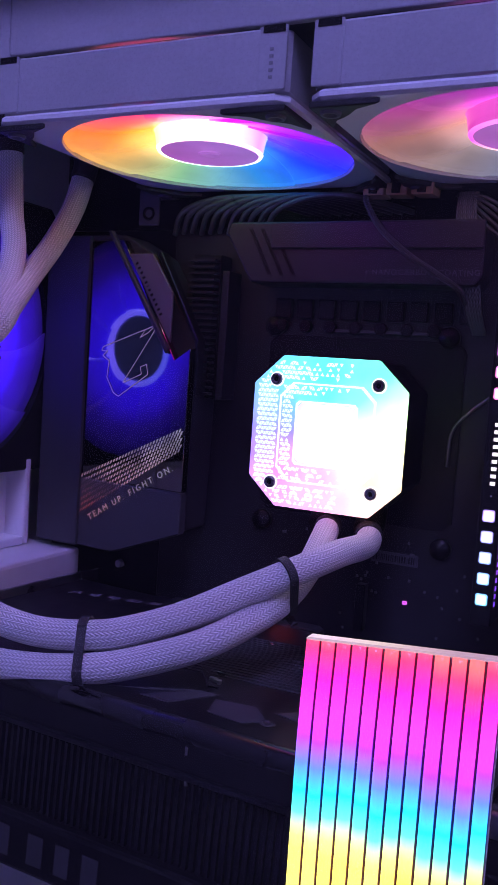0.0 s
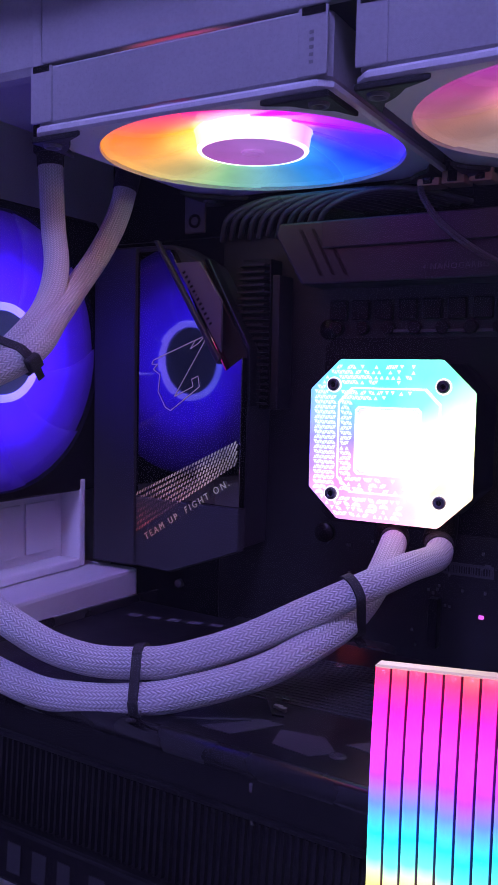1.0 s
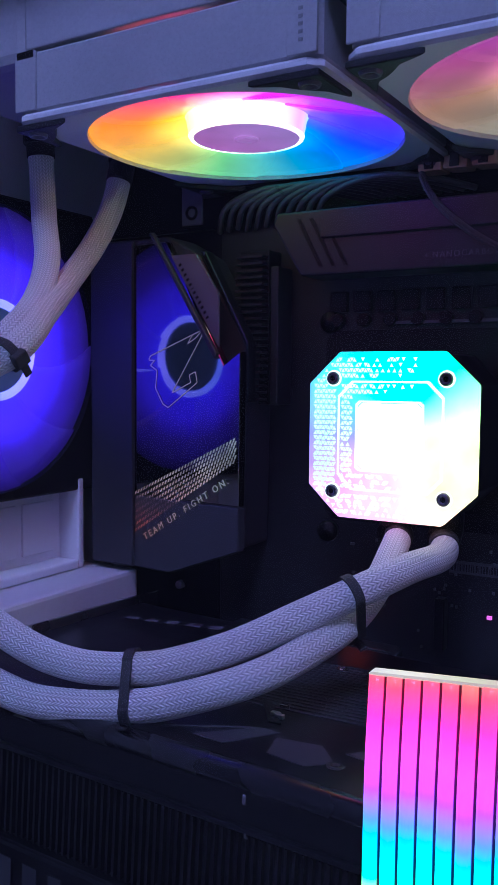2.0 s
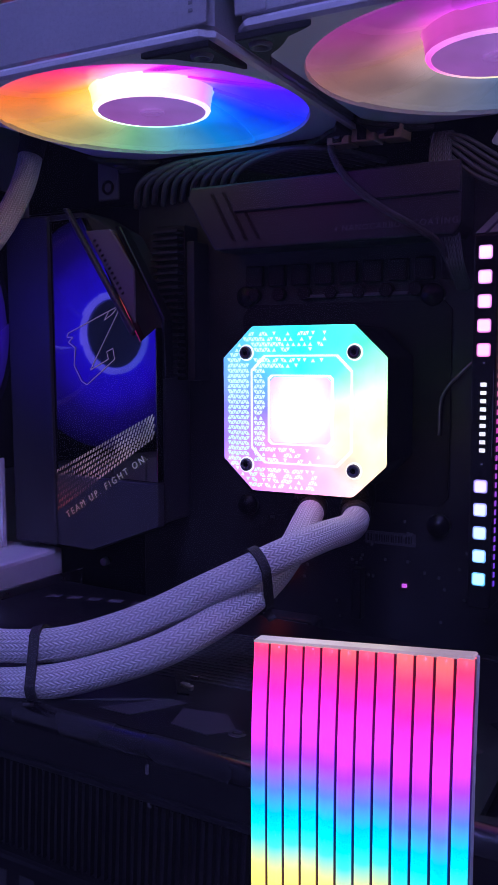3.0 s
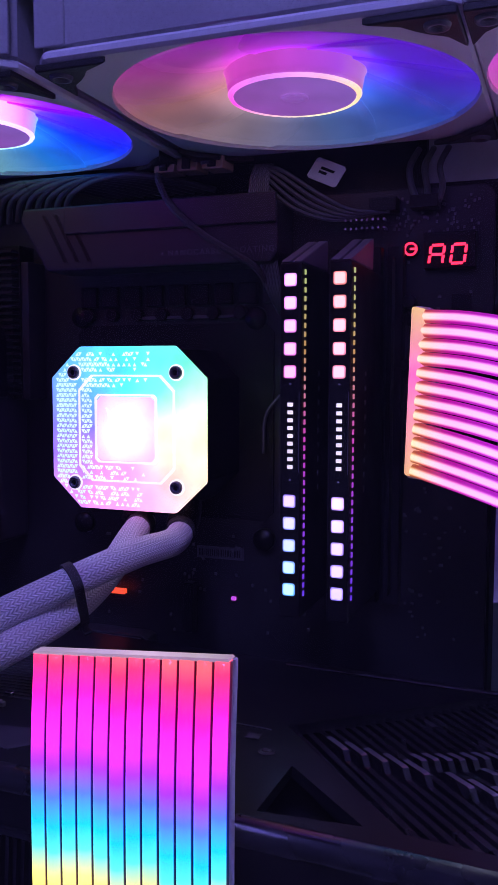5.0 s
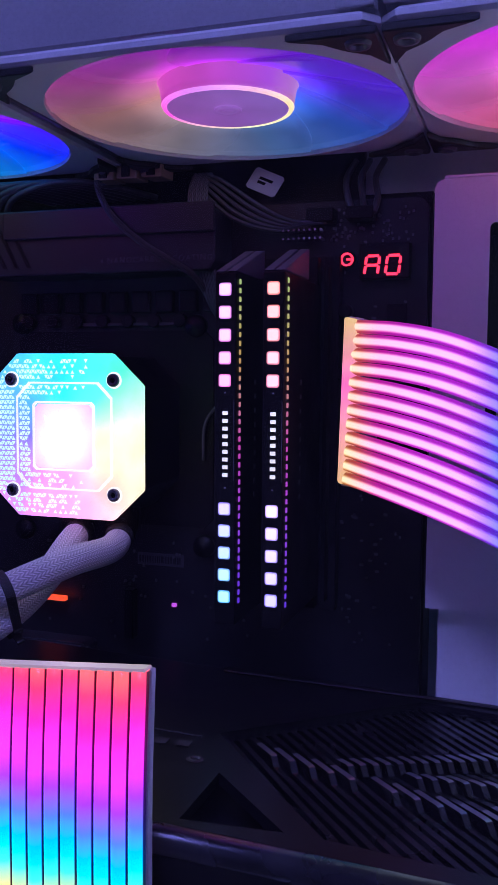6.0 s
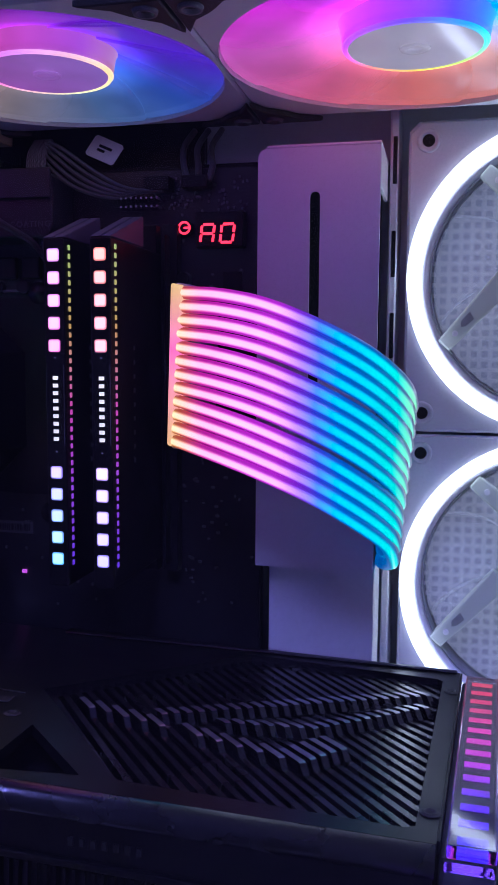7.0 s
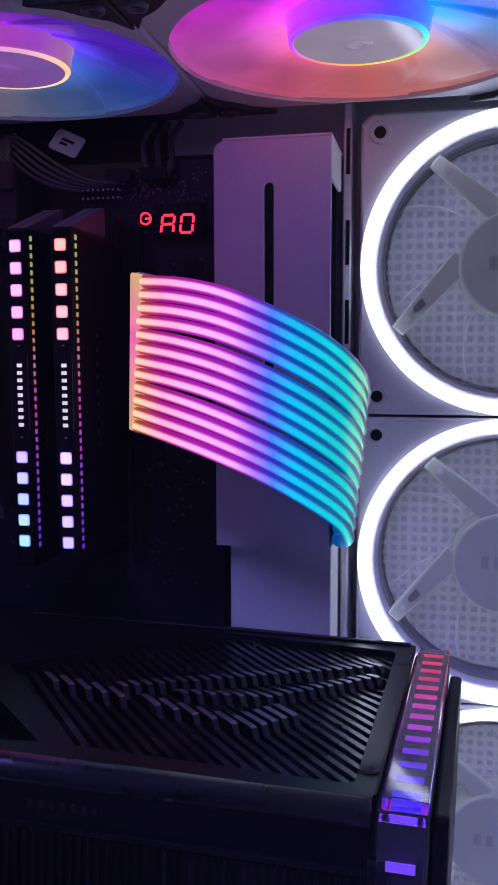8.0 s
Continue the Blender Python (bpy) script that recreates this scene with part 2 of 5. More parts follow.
def clear(name, colour=(1, 1, 1), rough=0.03, ior=1.49):
    m, t, n, l, p = nodes_of(name)
    p.inputs["Base Color"].default_value = (*colour, 1)
    p.inputs["Transmission Weight"].default_value = 1.0
    p.inputs["Roughness"].default_value, p.inputs["IOR"].default_value = rough, ior
    return m


WHITE = surface("white_steel", (0.72, 0.72, 0.74), 0.42, grain=0.05, scale=120, bump=0.03)
WHITE_PLASTIC = surface("white_plastic", (0.70, 0.70, 0.73), 0.38, grain=0.06, scale=150, bump=0.03)
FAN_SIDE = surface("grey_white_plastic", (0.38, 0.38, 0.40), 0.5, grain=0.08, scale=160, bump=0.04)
BLACK = surface("black_plastic", (0.007, 0.007, 0.008), 0.45, grain=0.25, scale=260, dust=0.04, spec=0.22)
BOARD = surface("black_circuit_board", (0.013, 0.013, 0.016), 0.42, grain=0.4, scale=420, bump=0.15, dust=0.1)
CHIP = surface("black_component", (0.009, 0.009, 0.011), 0.5, grain=0.2, scale=500, spec=0.25)
ALLOY = surface("dark_anodised_metal", (0.045, 0.045, 0.05), 0.42, metal=0.6, grain=0.12, scale=220, dust=0.05)
ALLOY_LIGHT = surface("grey_anodised_metal", (0.30, 0.30, 0.32), 0.34, metal=0.9, grain=0.1, scale=220)
RIM = surface("satin_graphite_rim", (0.07, 0.07, 0.078), 0.27, metal=0.9, grain=0.12, scale=200, dust=0.08)
SCREW = surface("slate_screw_metal", (0.10, 0.10, 0.125), 0.36, metal=0.3, grain=0.1, scale=300)
GRAPHITE = surface("graphite_metal", (0.022, 0.022, 0.026), 0.36, metal=0.75, grain=0.12, scale=200, dust=0.08)
SHROUD = surface("dark_grey_shroud", (0.045, 0.046, 0.052), 0.48, metal=0.2, grain=0.15, scale=240, dust=0.1)
ACRYLIC = surface("smoked_mirror_acrylic", (0.20, 0.20, 0.22), 0.045, metal=1.0, grain=0.05, scale=60, bump=0.0)
WEDGE = surface("grey_wedge_metal", (0.14, 0.13, 0.15), 0.45, grain=0.1, scale=300)
STEEL = surface("bright_steel", (0.55, 0.55, 0.57), 0.25, metal=1.0, grain=0.1, scale=300)
PAD = surface("satin_black_rubber", (0.010, 0.010, 0.012), 0.5, grain=0.2, scale=300)
RUBBER = surface("black_rubber", (0.02, 0.02, 0.022), 0.7, grain=0.2, scale=300)
PRINT = surface("pale_grey_print", (0.032, 0.032, 0.036), 0.5, grain=0.1, scale=300, bump=0)
PRINT_DIM = surface("dim_grey_print", (0.09, 0.09, 0.10), 0.45, grain=0.1, scale=300, bump=0)
PAPER = surface("white_paper_label", (0.75, 0.74, 0.72), 0.6, grain=0.06, scale=300)
COPPER_DOT = surface("solder_metal", (0.16, 0.16, 0.16), 0.4, metal=1.0, grain=0.2, scale=400)
WOOD = surface("dark_desk_laminate", (0.05, 0.04, 0.04), 0.45, grain=0.3, scale=20)
PLASTER = surface("room_plaster", (0.40, 0.38, 0.42), 0.8, grain=0.06, scale=8)
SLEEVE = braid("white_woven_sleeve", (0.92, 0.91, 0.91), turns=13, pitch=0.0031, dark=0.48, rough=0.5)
SLEEVE_BLACK = braid("black_woven_sleeve", (0.05, 0.05, 0.055), turns=6, pitch=0.003, dark=0.3)



# ---- the room and the case (setting) ----
part("floor", box(-1.6, 1.7, -2.2, 0.9, -0.75, -0.72), PLASTER, label="dim room floor in the dark")
tagged(bpy.data.objects["floor"], kind="structure", category="floor")
for nm, b in (("wall_north", (-1.6, 1.7, 0.9, 0.95)), ("wall_south", (-1.6, 1.7, -2.25, -2.2)), ("wall_west", (-1.65, -1.6, -2.25, 0.95)), ("wall_east", (1.7, 1.75, -2.25, 0.95))):
    tagged(part(nm, box(*b, -0.72, 1.75), PLASTER), "plain painted wall of a dim room", "wall", kind="structure")
tagged(part("ceiling", box(-1.65, 1.75, -2.25, 0.95, 1.75, 1.8), PLASTER), "plain painted ceiling of a dim room", "ceiling", kind="structure")

desk = thing("desk", "dark laminate desk under the white computer case", "desk", at=pose(0, 0, 0))
part("desktop", box(-0.75, 0.85, -0.45, 0.35, -0.028, 0.0, 0.003), WOOD, desk)
for x in (-0.70, 0.80):
    for y in (-0.40, 0.30):
        part("leg", box(x - 0.025, x + 0.025, y - 0.025, y + 0.025, -0.72, -0.028, 0.002), BLACK, desk)

# an unseen ceiling light, added as violet-blue fill for the case
fill_lamp = thing("ceiling_fill", "unseen square violet-white ceiling light added as fill", "lamp", at=pose(0.3, -1.1, 1.75))
part("frame", box(-0.32, 0.32, -0.32, 0.32, -0.04, 0, 0.004), WHITE_PLASTIC, fill_lamp)
part("diffuser", box(-0.29, 0.29, -0.29, 0.29, -0.046, -0.041), glow("fill_diffuser", ((0, (0.28, 0.26, 1.0)), (1, (0.31, 0.28, 1.0))), FILL_LAMP, "x", -0.3, 0.3), fill_lamp)

tray = tagged(part("wall_tray", box(-0.215, 0.320, 0.156, 0.160, 0.02, 0.485), WHITE), "white steel tray wall behind the circuit board", "case wall", kind="structure")
tagged(part("wall_back", box(-0.215, 0.320, 0.230, 0.234, 0.02, 0.490), WHITE), "white steel outer wall of the case", "case wall", kind="structure")
tagged(part("case_floor", box(-0.215, 0.320, -0.090, 0.230, 0.016, 0.020), WHITE), "white steel bottom of the computer case", "case floor", kind="structure")
tagged(part("case_ceiling", box(-0.215, 0.320, -0.020, 0.230, 0.487, 0.491), WHITE), "white steel top of the computer case", "case top", kind="structure")
tagged(part("case_shroud", box(-0.200, 0.318, -0.070, 0.155, 0.060, 0.064, 0.0005), WHITE), "white power supply shroud in the case", "case shroud", kind="structure")
tagged(part("wall_front", box(0.320, 0.324, -0.090, 0.234, 0.016, 0.491), WHITE), "white steel front wall of the case", "case wall", kind="structure")
for x in (-0.2, 0.305):
    for y in (-0.07, 0.215):
        part("foot", rod(0.013, 0.0, 0.016, 20, bevel=0.001, m=pose(x, y, 0)), RUBBER, bpy.data.objects["case_floor"], "black rubber foot")

# tempered glass side panel between the viewer and the parts, with a film of dust
# besides dust, the film adds the pale haze that lifts the darks
def dusty_glass(name, mirror=0.010, dust=0.0035):
    m, t, n, l, p = nodes_of(name)
    n.remove(p)
    see, gloss, film = n.new("ShaderNodeBsdfTransparent"), n.new("ShaderNodeBsdfGlossy"), n.new("ShaderNodeBsdfDiffuse")
    gloss.inputs["Roughness"].default_value = 0.03
    film.inputs["Color"].default_value = (0.75, 0.74, 0.72, 1)
    a, b = n.new("ShaderNodeMixShader"), n.new("ShaderNodeMixShader")
    a.inputs[0].default_value = mirror
    l.new(see.outputs[0], a.inputs[1])
    l.new(gloss.outputs[0], a.inputs[2])
    co, wipes, mr = n.new("ShaderNodeTexCoord"), n.new("ShaderNodeTexNoise"), n.new("ShaderNodeMapRange")
    wipes.inputs["Scale"].default_value, wipes.inputs["Detail"].default_value = 14, 6
    l.new(co.outputs["Object"], wipes.inputs["Vector"])
    mr.inputs["From Min"].default_value, mr.inputs["From Max"].default_value = 0.3, 0.7
    mr.inputs["To Min"].default_value, mr.inputs["To Max"].default_value = dust * 0.5, dust * 1.5
    l.new(wipes.outputs[0], mr.inputs["Value"])
    l.new(mr.outputs[0], b.inputs[0])
    l.new(a.outputs[0], b.inputs[1])
    l.new(film.outputs[0], b.inputs[2])
    l.new(b.outputs[0], n["Material Output"].inputs[0])
    return m
pane = tagged(part("window_1", box(-0.219, 0.324, -0.0945, -0.0910, 0.016, 0.491), dusty_glass("dusty_side_glass")), "clear tempered glass side panel of the case", "glass panel", kind="structure")
pane.visible_shadow = False

# rear panel: a frame round the fan opening, then the bay of slot covers below
rear = tagged(part("wall_rear", box(-0.219, -0.215, -0.090, 0.234, 0.016, 0.491), WHITE), "white steel rear panel with recessed slot bay", "case wall", kind="structure")
bm = box(-0.2148, -0.1900, 0.0970, 0.1010, 0.2370, 0.2830, 0.0010)
box(-0.2148, -0.1900, -0.060, 0.0970, 0.2370, 0.2415, 0.0010, bm=bm)
part("slot_frame", bm, WHITE, rear)
part("slot_panel", box(-0.2148, -0.2030, -0.060, 0.0968, 0.2417, 0.2750), WHITE, rear)
for i in range(6):
    part("slot_cover", box(-0.2030, -0.2015, -0.055 + 0.025 * i, -0.034 + 0.025 * i, 0.246, 0.272, 0.0005), WHITE, rear)
part("ledge", box(-0.2148, -0.1660, -0.040, 0.1150, 0.1700, 0.2366, 0.0020), WHITE, rear)
# added black panels darken the white tray round the board
tagged(part("tray_darkener", box(-0.213, 0.088, 0.1500, 0.1545, 0.4110, 0.4860), BLACK, tray), "black panel added to darken the tray above the circuit board")
tagged(part("tray_darkener", box(-0.213, -0.1285, 0.1500, 0.1545, 0.1000, 0.4105), BLACK, tray), "black panel added to darken the tray beside the circuit board")
NOTCH = surface("grey_notch", (0.22, 0.23, 0.24), 0.5)


# ---- fans ----
def blades(fan, material, count, r0, r1, z, pitch_deg, span_deg, name="blade", chord=6, thick=0.0009, dish=0.0):
    """Swept blades at rest round the hub; each one is a part on a mesh of its own turn."""
    for k in range(count):
        bm = bmesh.new()
        grid = []
        for s in (0, 1):
            rows = []
            for i in range(chord + 1):
                r = r0 + (r1 - r0) * i / chord
                row = []
                for j in range(chord + 1):
                    f = j / chord - 0.5
                    a = math.tau * k / count + math.radians(span_deg) * f + 0.35 * (i / chord) ** 1.3
                    row.append(bm.verts.new((r * math.cos(a), r * math.sin(a), z + dish * (1 - i / chord) ** 1.5 + f * pitch_deg * 0.001 + (thick if s else 0))))
                rows.append(row)
            grid.append(rows)
        for s in (0, 1):
            for i in range(chord):
                for j in range(chord):
                    q = (grid[s][i][j], grid[s][i + 1][j], grid[s][i + 1][j + 1], grid[s][i][j + 1])
                    bm.faces.new(q if s else q[::-1])
        for i in range(chord):
            bm.faces.new((grid[0][i][0], grid[1][i][0], grid[1][i + 1][0], grid[0][i + 1][0]))
            bm.faces.new((grid[0][i + 1][chord], grid[1][i + 1][chord], grid[1][i][chord], grid[0][i][chord]))
            bm.faces.new((grid[0][chord][i], grid[0][chord][i + 1], grid[1][chord][i + 1], grid[1][chord][i]))
        bmesh.ops.recalc_face_normals(bm, faces=bm.faces)
        part(name, bm, material, fan, smooth=True)


def square_frame(half, hole, z0, z1, corner=0.006, n=96, bm=None, lip=0.001):
    """A square plate with rounded corners and a round hole, from z0 to z1."""
    own = bmesh.new()
    def edge(a):
        c, s = math.cos(a), math.sin(a)
        q = 1 / max(abs(c), abs(s))
        x, y = half * c * q, half * s * q
        over = min(abs(x), abs(y)) - (half - corner)
        if over > 0:
            d = Vector((math.copysign(half - corner, x), math.copysign(half - corner, y)))
            w = (Vector((x, y)) - d).normalized() * corner
            x, y = d.x + w.x, d.y + w.y
        return x, y
    rings = []
    for i in range(n):
        a = math.tau * (i + 0.5) / n
        x, y = edge(a)
        hx, hy = hole * math.cos(a), hole * math.sin(a)
        k = 1 - lip / half
        rings.append([own.verts.new(c) for c in ((hx, hy, z0), (x * k, y * k, z0), (x, y, z0 + lip), (x, y, z1 - lip), (x * k, y * k, z1), (hx, hy, z1))])
    for i in range(n):
        a, b = rings[i], rings[(i + 1) % n]
        for j in range(6):
            own.faces.new((a[j], a[(j + 1) % 6], b[(j + 1) % 6], b[j]))
    bmesh.ops.recalc_face_normals(own, faces=own.faces)
    return merge(bm, own)


def radiator_fan(centre, disc, ring, wall, hub, label):
    """A 120 mm fan whose lit face looks down; local z is up, the face at z=0."""
    fan = thing("radiator_fan", label, "fan", group="radiator fans", at=pose(*centre))
    part("frame", square_frame(0.0608, 0.0600, 0.0, 0.0035, 0.004), WHITE_PLASTIC, fan)
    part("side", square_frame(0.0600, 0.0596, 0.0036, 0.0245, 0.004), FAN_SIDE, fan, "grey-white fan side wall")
    blades(fan, disc, 9, 0.0238, 0.0597, 0.0015, 0.8, 47, dish=0.0075)
    part("hub_wall", lathe([(0.0205, 0.0026), (0.0221, 0.0028), (0.0225, 0.0050), (0.0231, 0.0085), (0.0243, 0.0108), (0.0243, 0.0116), (0.0205, 0.0116)], 64), wall, fan, "lit translucent hub wall", smooth=True)
    part("hub_ring", lathe([(0.0205, 0.0016), (0.0218, 0.0017), (0.0223, 0.0025), (0.0205, 0.0025)], 64), ring, fan, "bright hub ring", smooth=True)
    part("hub", rod(0.0205, 0.0017, 0.0115, 48, bevel=0.0004), hub, fan, "frosted hub cap")
    part("bearing_cap", lathe([(0.0, 0.0014), (0.0022, 0.0014), (0.0024, 0.0011), (0.0045, 0.0011), (0.0048, 0.0018), (0.0, 0.0018)], 32, closed=False), hub, fan, smooth=True)
    # corner posts of the side that faces the glass
    for sx in (-1, 1):
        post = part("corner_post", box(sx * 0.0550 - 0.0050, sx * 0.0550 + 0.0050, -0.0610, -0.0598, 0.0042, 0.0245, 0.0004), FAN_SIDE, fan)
        part("post_notch", box(sx * 0.0550 - 0.0036, sx * 0.0550 + 0.0042, -0.0613, -0.0609, 0.0222, 0.0246, 0.0001), BLACK, post, "dark notch")
    bars([0.0014] * 5, 0.0014, 0.0008, NOTCH, post, pose(0.0548, -0.0611, 0.0075) @ FACE @ pose(0, 0, 0, 0, 0, 90), name="post_marking")
    # rubber-lined corner pads of the frame
    for sx in (-1, 1):
        for sy in (-1, 1):
            pts = [(0.0604, 0.0604), (0.0604, 0.0365), (0.0560, 0.0455), (0.0515, 0.0490), (0.0490, 0.0515), (0.0455, 0.0560), (0.0365, 0.0604)]
            bm = prism([(sx * a, sy * b) for a, b in pts], -0.0022, "z", -0.0002, 0.0004, segments=1)
            pad = part("corner_pad", bm, PAD, fan, "black rubber corner pad")
            part("screw", lathe([(0.0, -0.0019), (0.0016, -0.0019), (0.0022, -0.0034), (0.0032, -0.0034), (0.0036, -0.0022)], 24, closed=False, m=pose(sx * 0.0548, sy * 0.0548, 0)), SCREW, pad, smooth=True)
    return fan


PALE = (0.12, 0.12, 0.13)
deepen = lambda k: tuple(a * (a / max(k)) ** 0.6 for a in k)
RAINBOW = lambda *c: tuple((i / (len(c) - 1), deepen(k)) for i, k in enumerate(c))
FALL = (0.0238, 0.042, 2.3, 0.85)
HUB_GLOW = glow("frosted_hub", ((0, (0.40, 0.10, 0.52)), (1, (0.32, 0.14, 0.62))), 0.50, "x", -0.02, 0.02, base=(0.35, 0.34, 0.38), rough=0.25)
# round the fan: from its left edge by its front, right and back
fan_a = dict(disc=glow("fan_disc_rainbow", RAINBOW((0.55, 0.36, 0.16), (0.85, 0.30, 0.06), (0.90, 0.06, 0.32), (0.62, 0.03, 0.80), (0.16, 0.03, 0.95), (0.03, 0.10, 0.85), (0.05, 0.26, 0.55), (0.22, 0.36, 0.26), (0.55, 0.36, 0.16)), 1.0, "round", base=PALE, fall=FALL),
             wall=glow("fan_wall_rainbow", RAINBOW((0.9, 0.8, 0.4), (1.0, 0.70, 0.45), (1.0, 0.85, 0.80), (1.0, 0.60, 1.0), (0.6, 0.3, 1.0), (0.2, 0.5, 1.0), (0.2, 0.8, 0.9), (0.5, 0.9, 0.6), (0.9, 0.8, 0.4)), 1.5, "round", base=PALE),
             ring=glow("fan_ring_rainbow", RAINBOW((0.9, 1.0, 0.8), (1.0, 0.7, 0.8), (0.9, 0.6, 1.0), (0.5, 0.8, 1.0), (0.9, 1.0, 0.8)), 1.4, "round", base=PALE),
             hub=HUB_GLOW)
fan_b = dict(disc=glow("fan_disc_pink", RAINBOW((0.42, 0.24, 0.24), (0.46, 0.12, 0.38), (0.46, 0.06, 0.58), (0.26, 0.05, 0.75), (0.20, 0.08, 0.75), (0.10, 0.20, 0.60), (0.16, 0.24, 0.42), (0.32, 0.27, 0.30), (0.42, 0.24, 0.24)), 0.55, "round", base=PALE, fall=FALL),
             wall=glow("fan_wall_pink", RAINBOW((0.9, 0.15, 0.7), (0.8, 0.2, 0.7), (0.6, 0.2, 0.8), (0.7, 0.45, 0.4), (0.7, 0.4, 0.5), (0.9, 0.15, 0.7)), 0.55, "round", base=PALE),
             ring=glow("fan_ring_pink", RAINBOW((1.0, 0.2, 0.75), (0.8, 0.4, 0.9), (1.0, 0.75, 0.5), (0.9, 0.85, 0.6), (1.0, 0.2, 0.75)), 1.0, "round", base=PALE),
             hub=HUB_GLOW)
fan_c = dict(disc=glow("fan_disc_mixed", RAINBOW((0.46, 0.14, 0.40), (0.62, 0.06, 0.62), (0.40, 0.03, 0.95), (0.04, 0.14, 1.00), (0.03, 0.34, 0.70), (0.40, 0.22, 0.20), (0.55, 0.20, 0.18), (0.50, 0.15, 0.28), (0.46, 0.14, 0.40)), 0.95, "round", base=PALE, fall=FALL),
             wall=glow("fan_wall_mixed", RAINBOW((0.8, 0.15, 0.9), (0.55, 0.12, 1.0), (0.20, 0.14, 1.0), (0.05, 0.35, 1.0), (0.05, 0.75, 0.95), (0.9, 0.6, 0.3), (0.8, 0.15, 0.9)), 1.2, "round", base=PALE),
             ring=glow("fan_ring_mixed", RAINBOW((0.8, 0.2, 1.0), (0.6, 0.2, 1.0), (0.3, 0.2, 1.0), (0.1, 0.5, 1.0), (0.2, 0.9, 0.8), (0.7, 0.95, 0.3), (1.0, 0.8, 0.2), (1.0, 0.4, 0.4), (0.8, 0.2, 1.0)), 1.0, "round", base=PALE),
             hub=glow("frosted_hub_pale", ((0, (0.42, 0.36, 0.46)), (1, (0.46, 0.40, 0.50))), 0.45, "x", -0.02, 0.02, base=(0.5, 0.49, 0.52), rough=0.12))
FAN_Z = 0.4240
radiator_fan((-0.0705, 0.0605, FAN_Z), **fan_a, label="white radiator fan glowing in rainbow colours")
radiator_fan((0.0585, 0.0605, FAN_Z), **fan_b, label="white radiator fan glowing dusky pink and violet")
radiator_fan((0.1805, 0.0605, FAN_Z), **fan_c, label="white radiator fan glowing violet, blue and peach")

radiator = thing("radiator", "white liquid-cooling radiator above three fans", "radiator", at=pose(0, 0, FAN_Z + 0.0255))
part("core", box(-0.124, 0.242, 0.004, 0.117, 0.0012, 0.028), ALLOY, radiator, "dark finned radiator core")
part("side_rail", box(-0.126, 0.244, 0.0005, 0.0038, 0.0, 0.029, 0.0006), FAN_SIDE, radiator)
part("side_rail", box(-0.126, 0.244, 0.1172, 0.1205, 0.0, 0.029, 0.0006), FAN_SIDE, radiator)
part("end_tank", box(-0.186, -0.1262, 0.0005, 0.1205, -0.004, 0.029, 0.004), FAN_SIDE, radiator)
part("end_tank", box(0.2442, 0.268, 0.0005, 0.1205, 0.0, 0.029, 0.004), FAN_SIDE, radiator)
for x, y in ((-0.168, 0.050), (-0.156, 0.092)):
    part("hose_fitting", rod(0.0072, -0.016, -0.004, 28, bevel=0.0008, m=pose(x, y, 0)), BLACK, radiator, "black hose fitting")

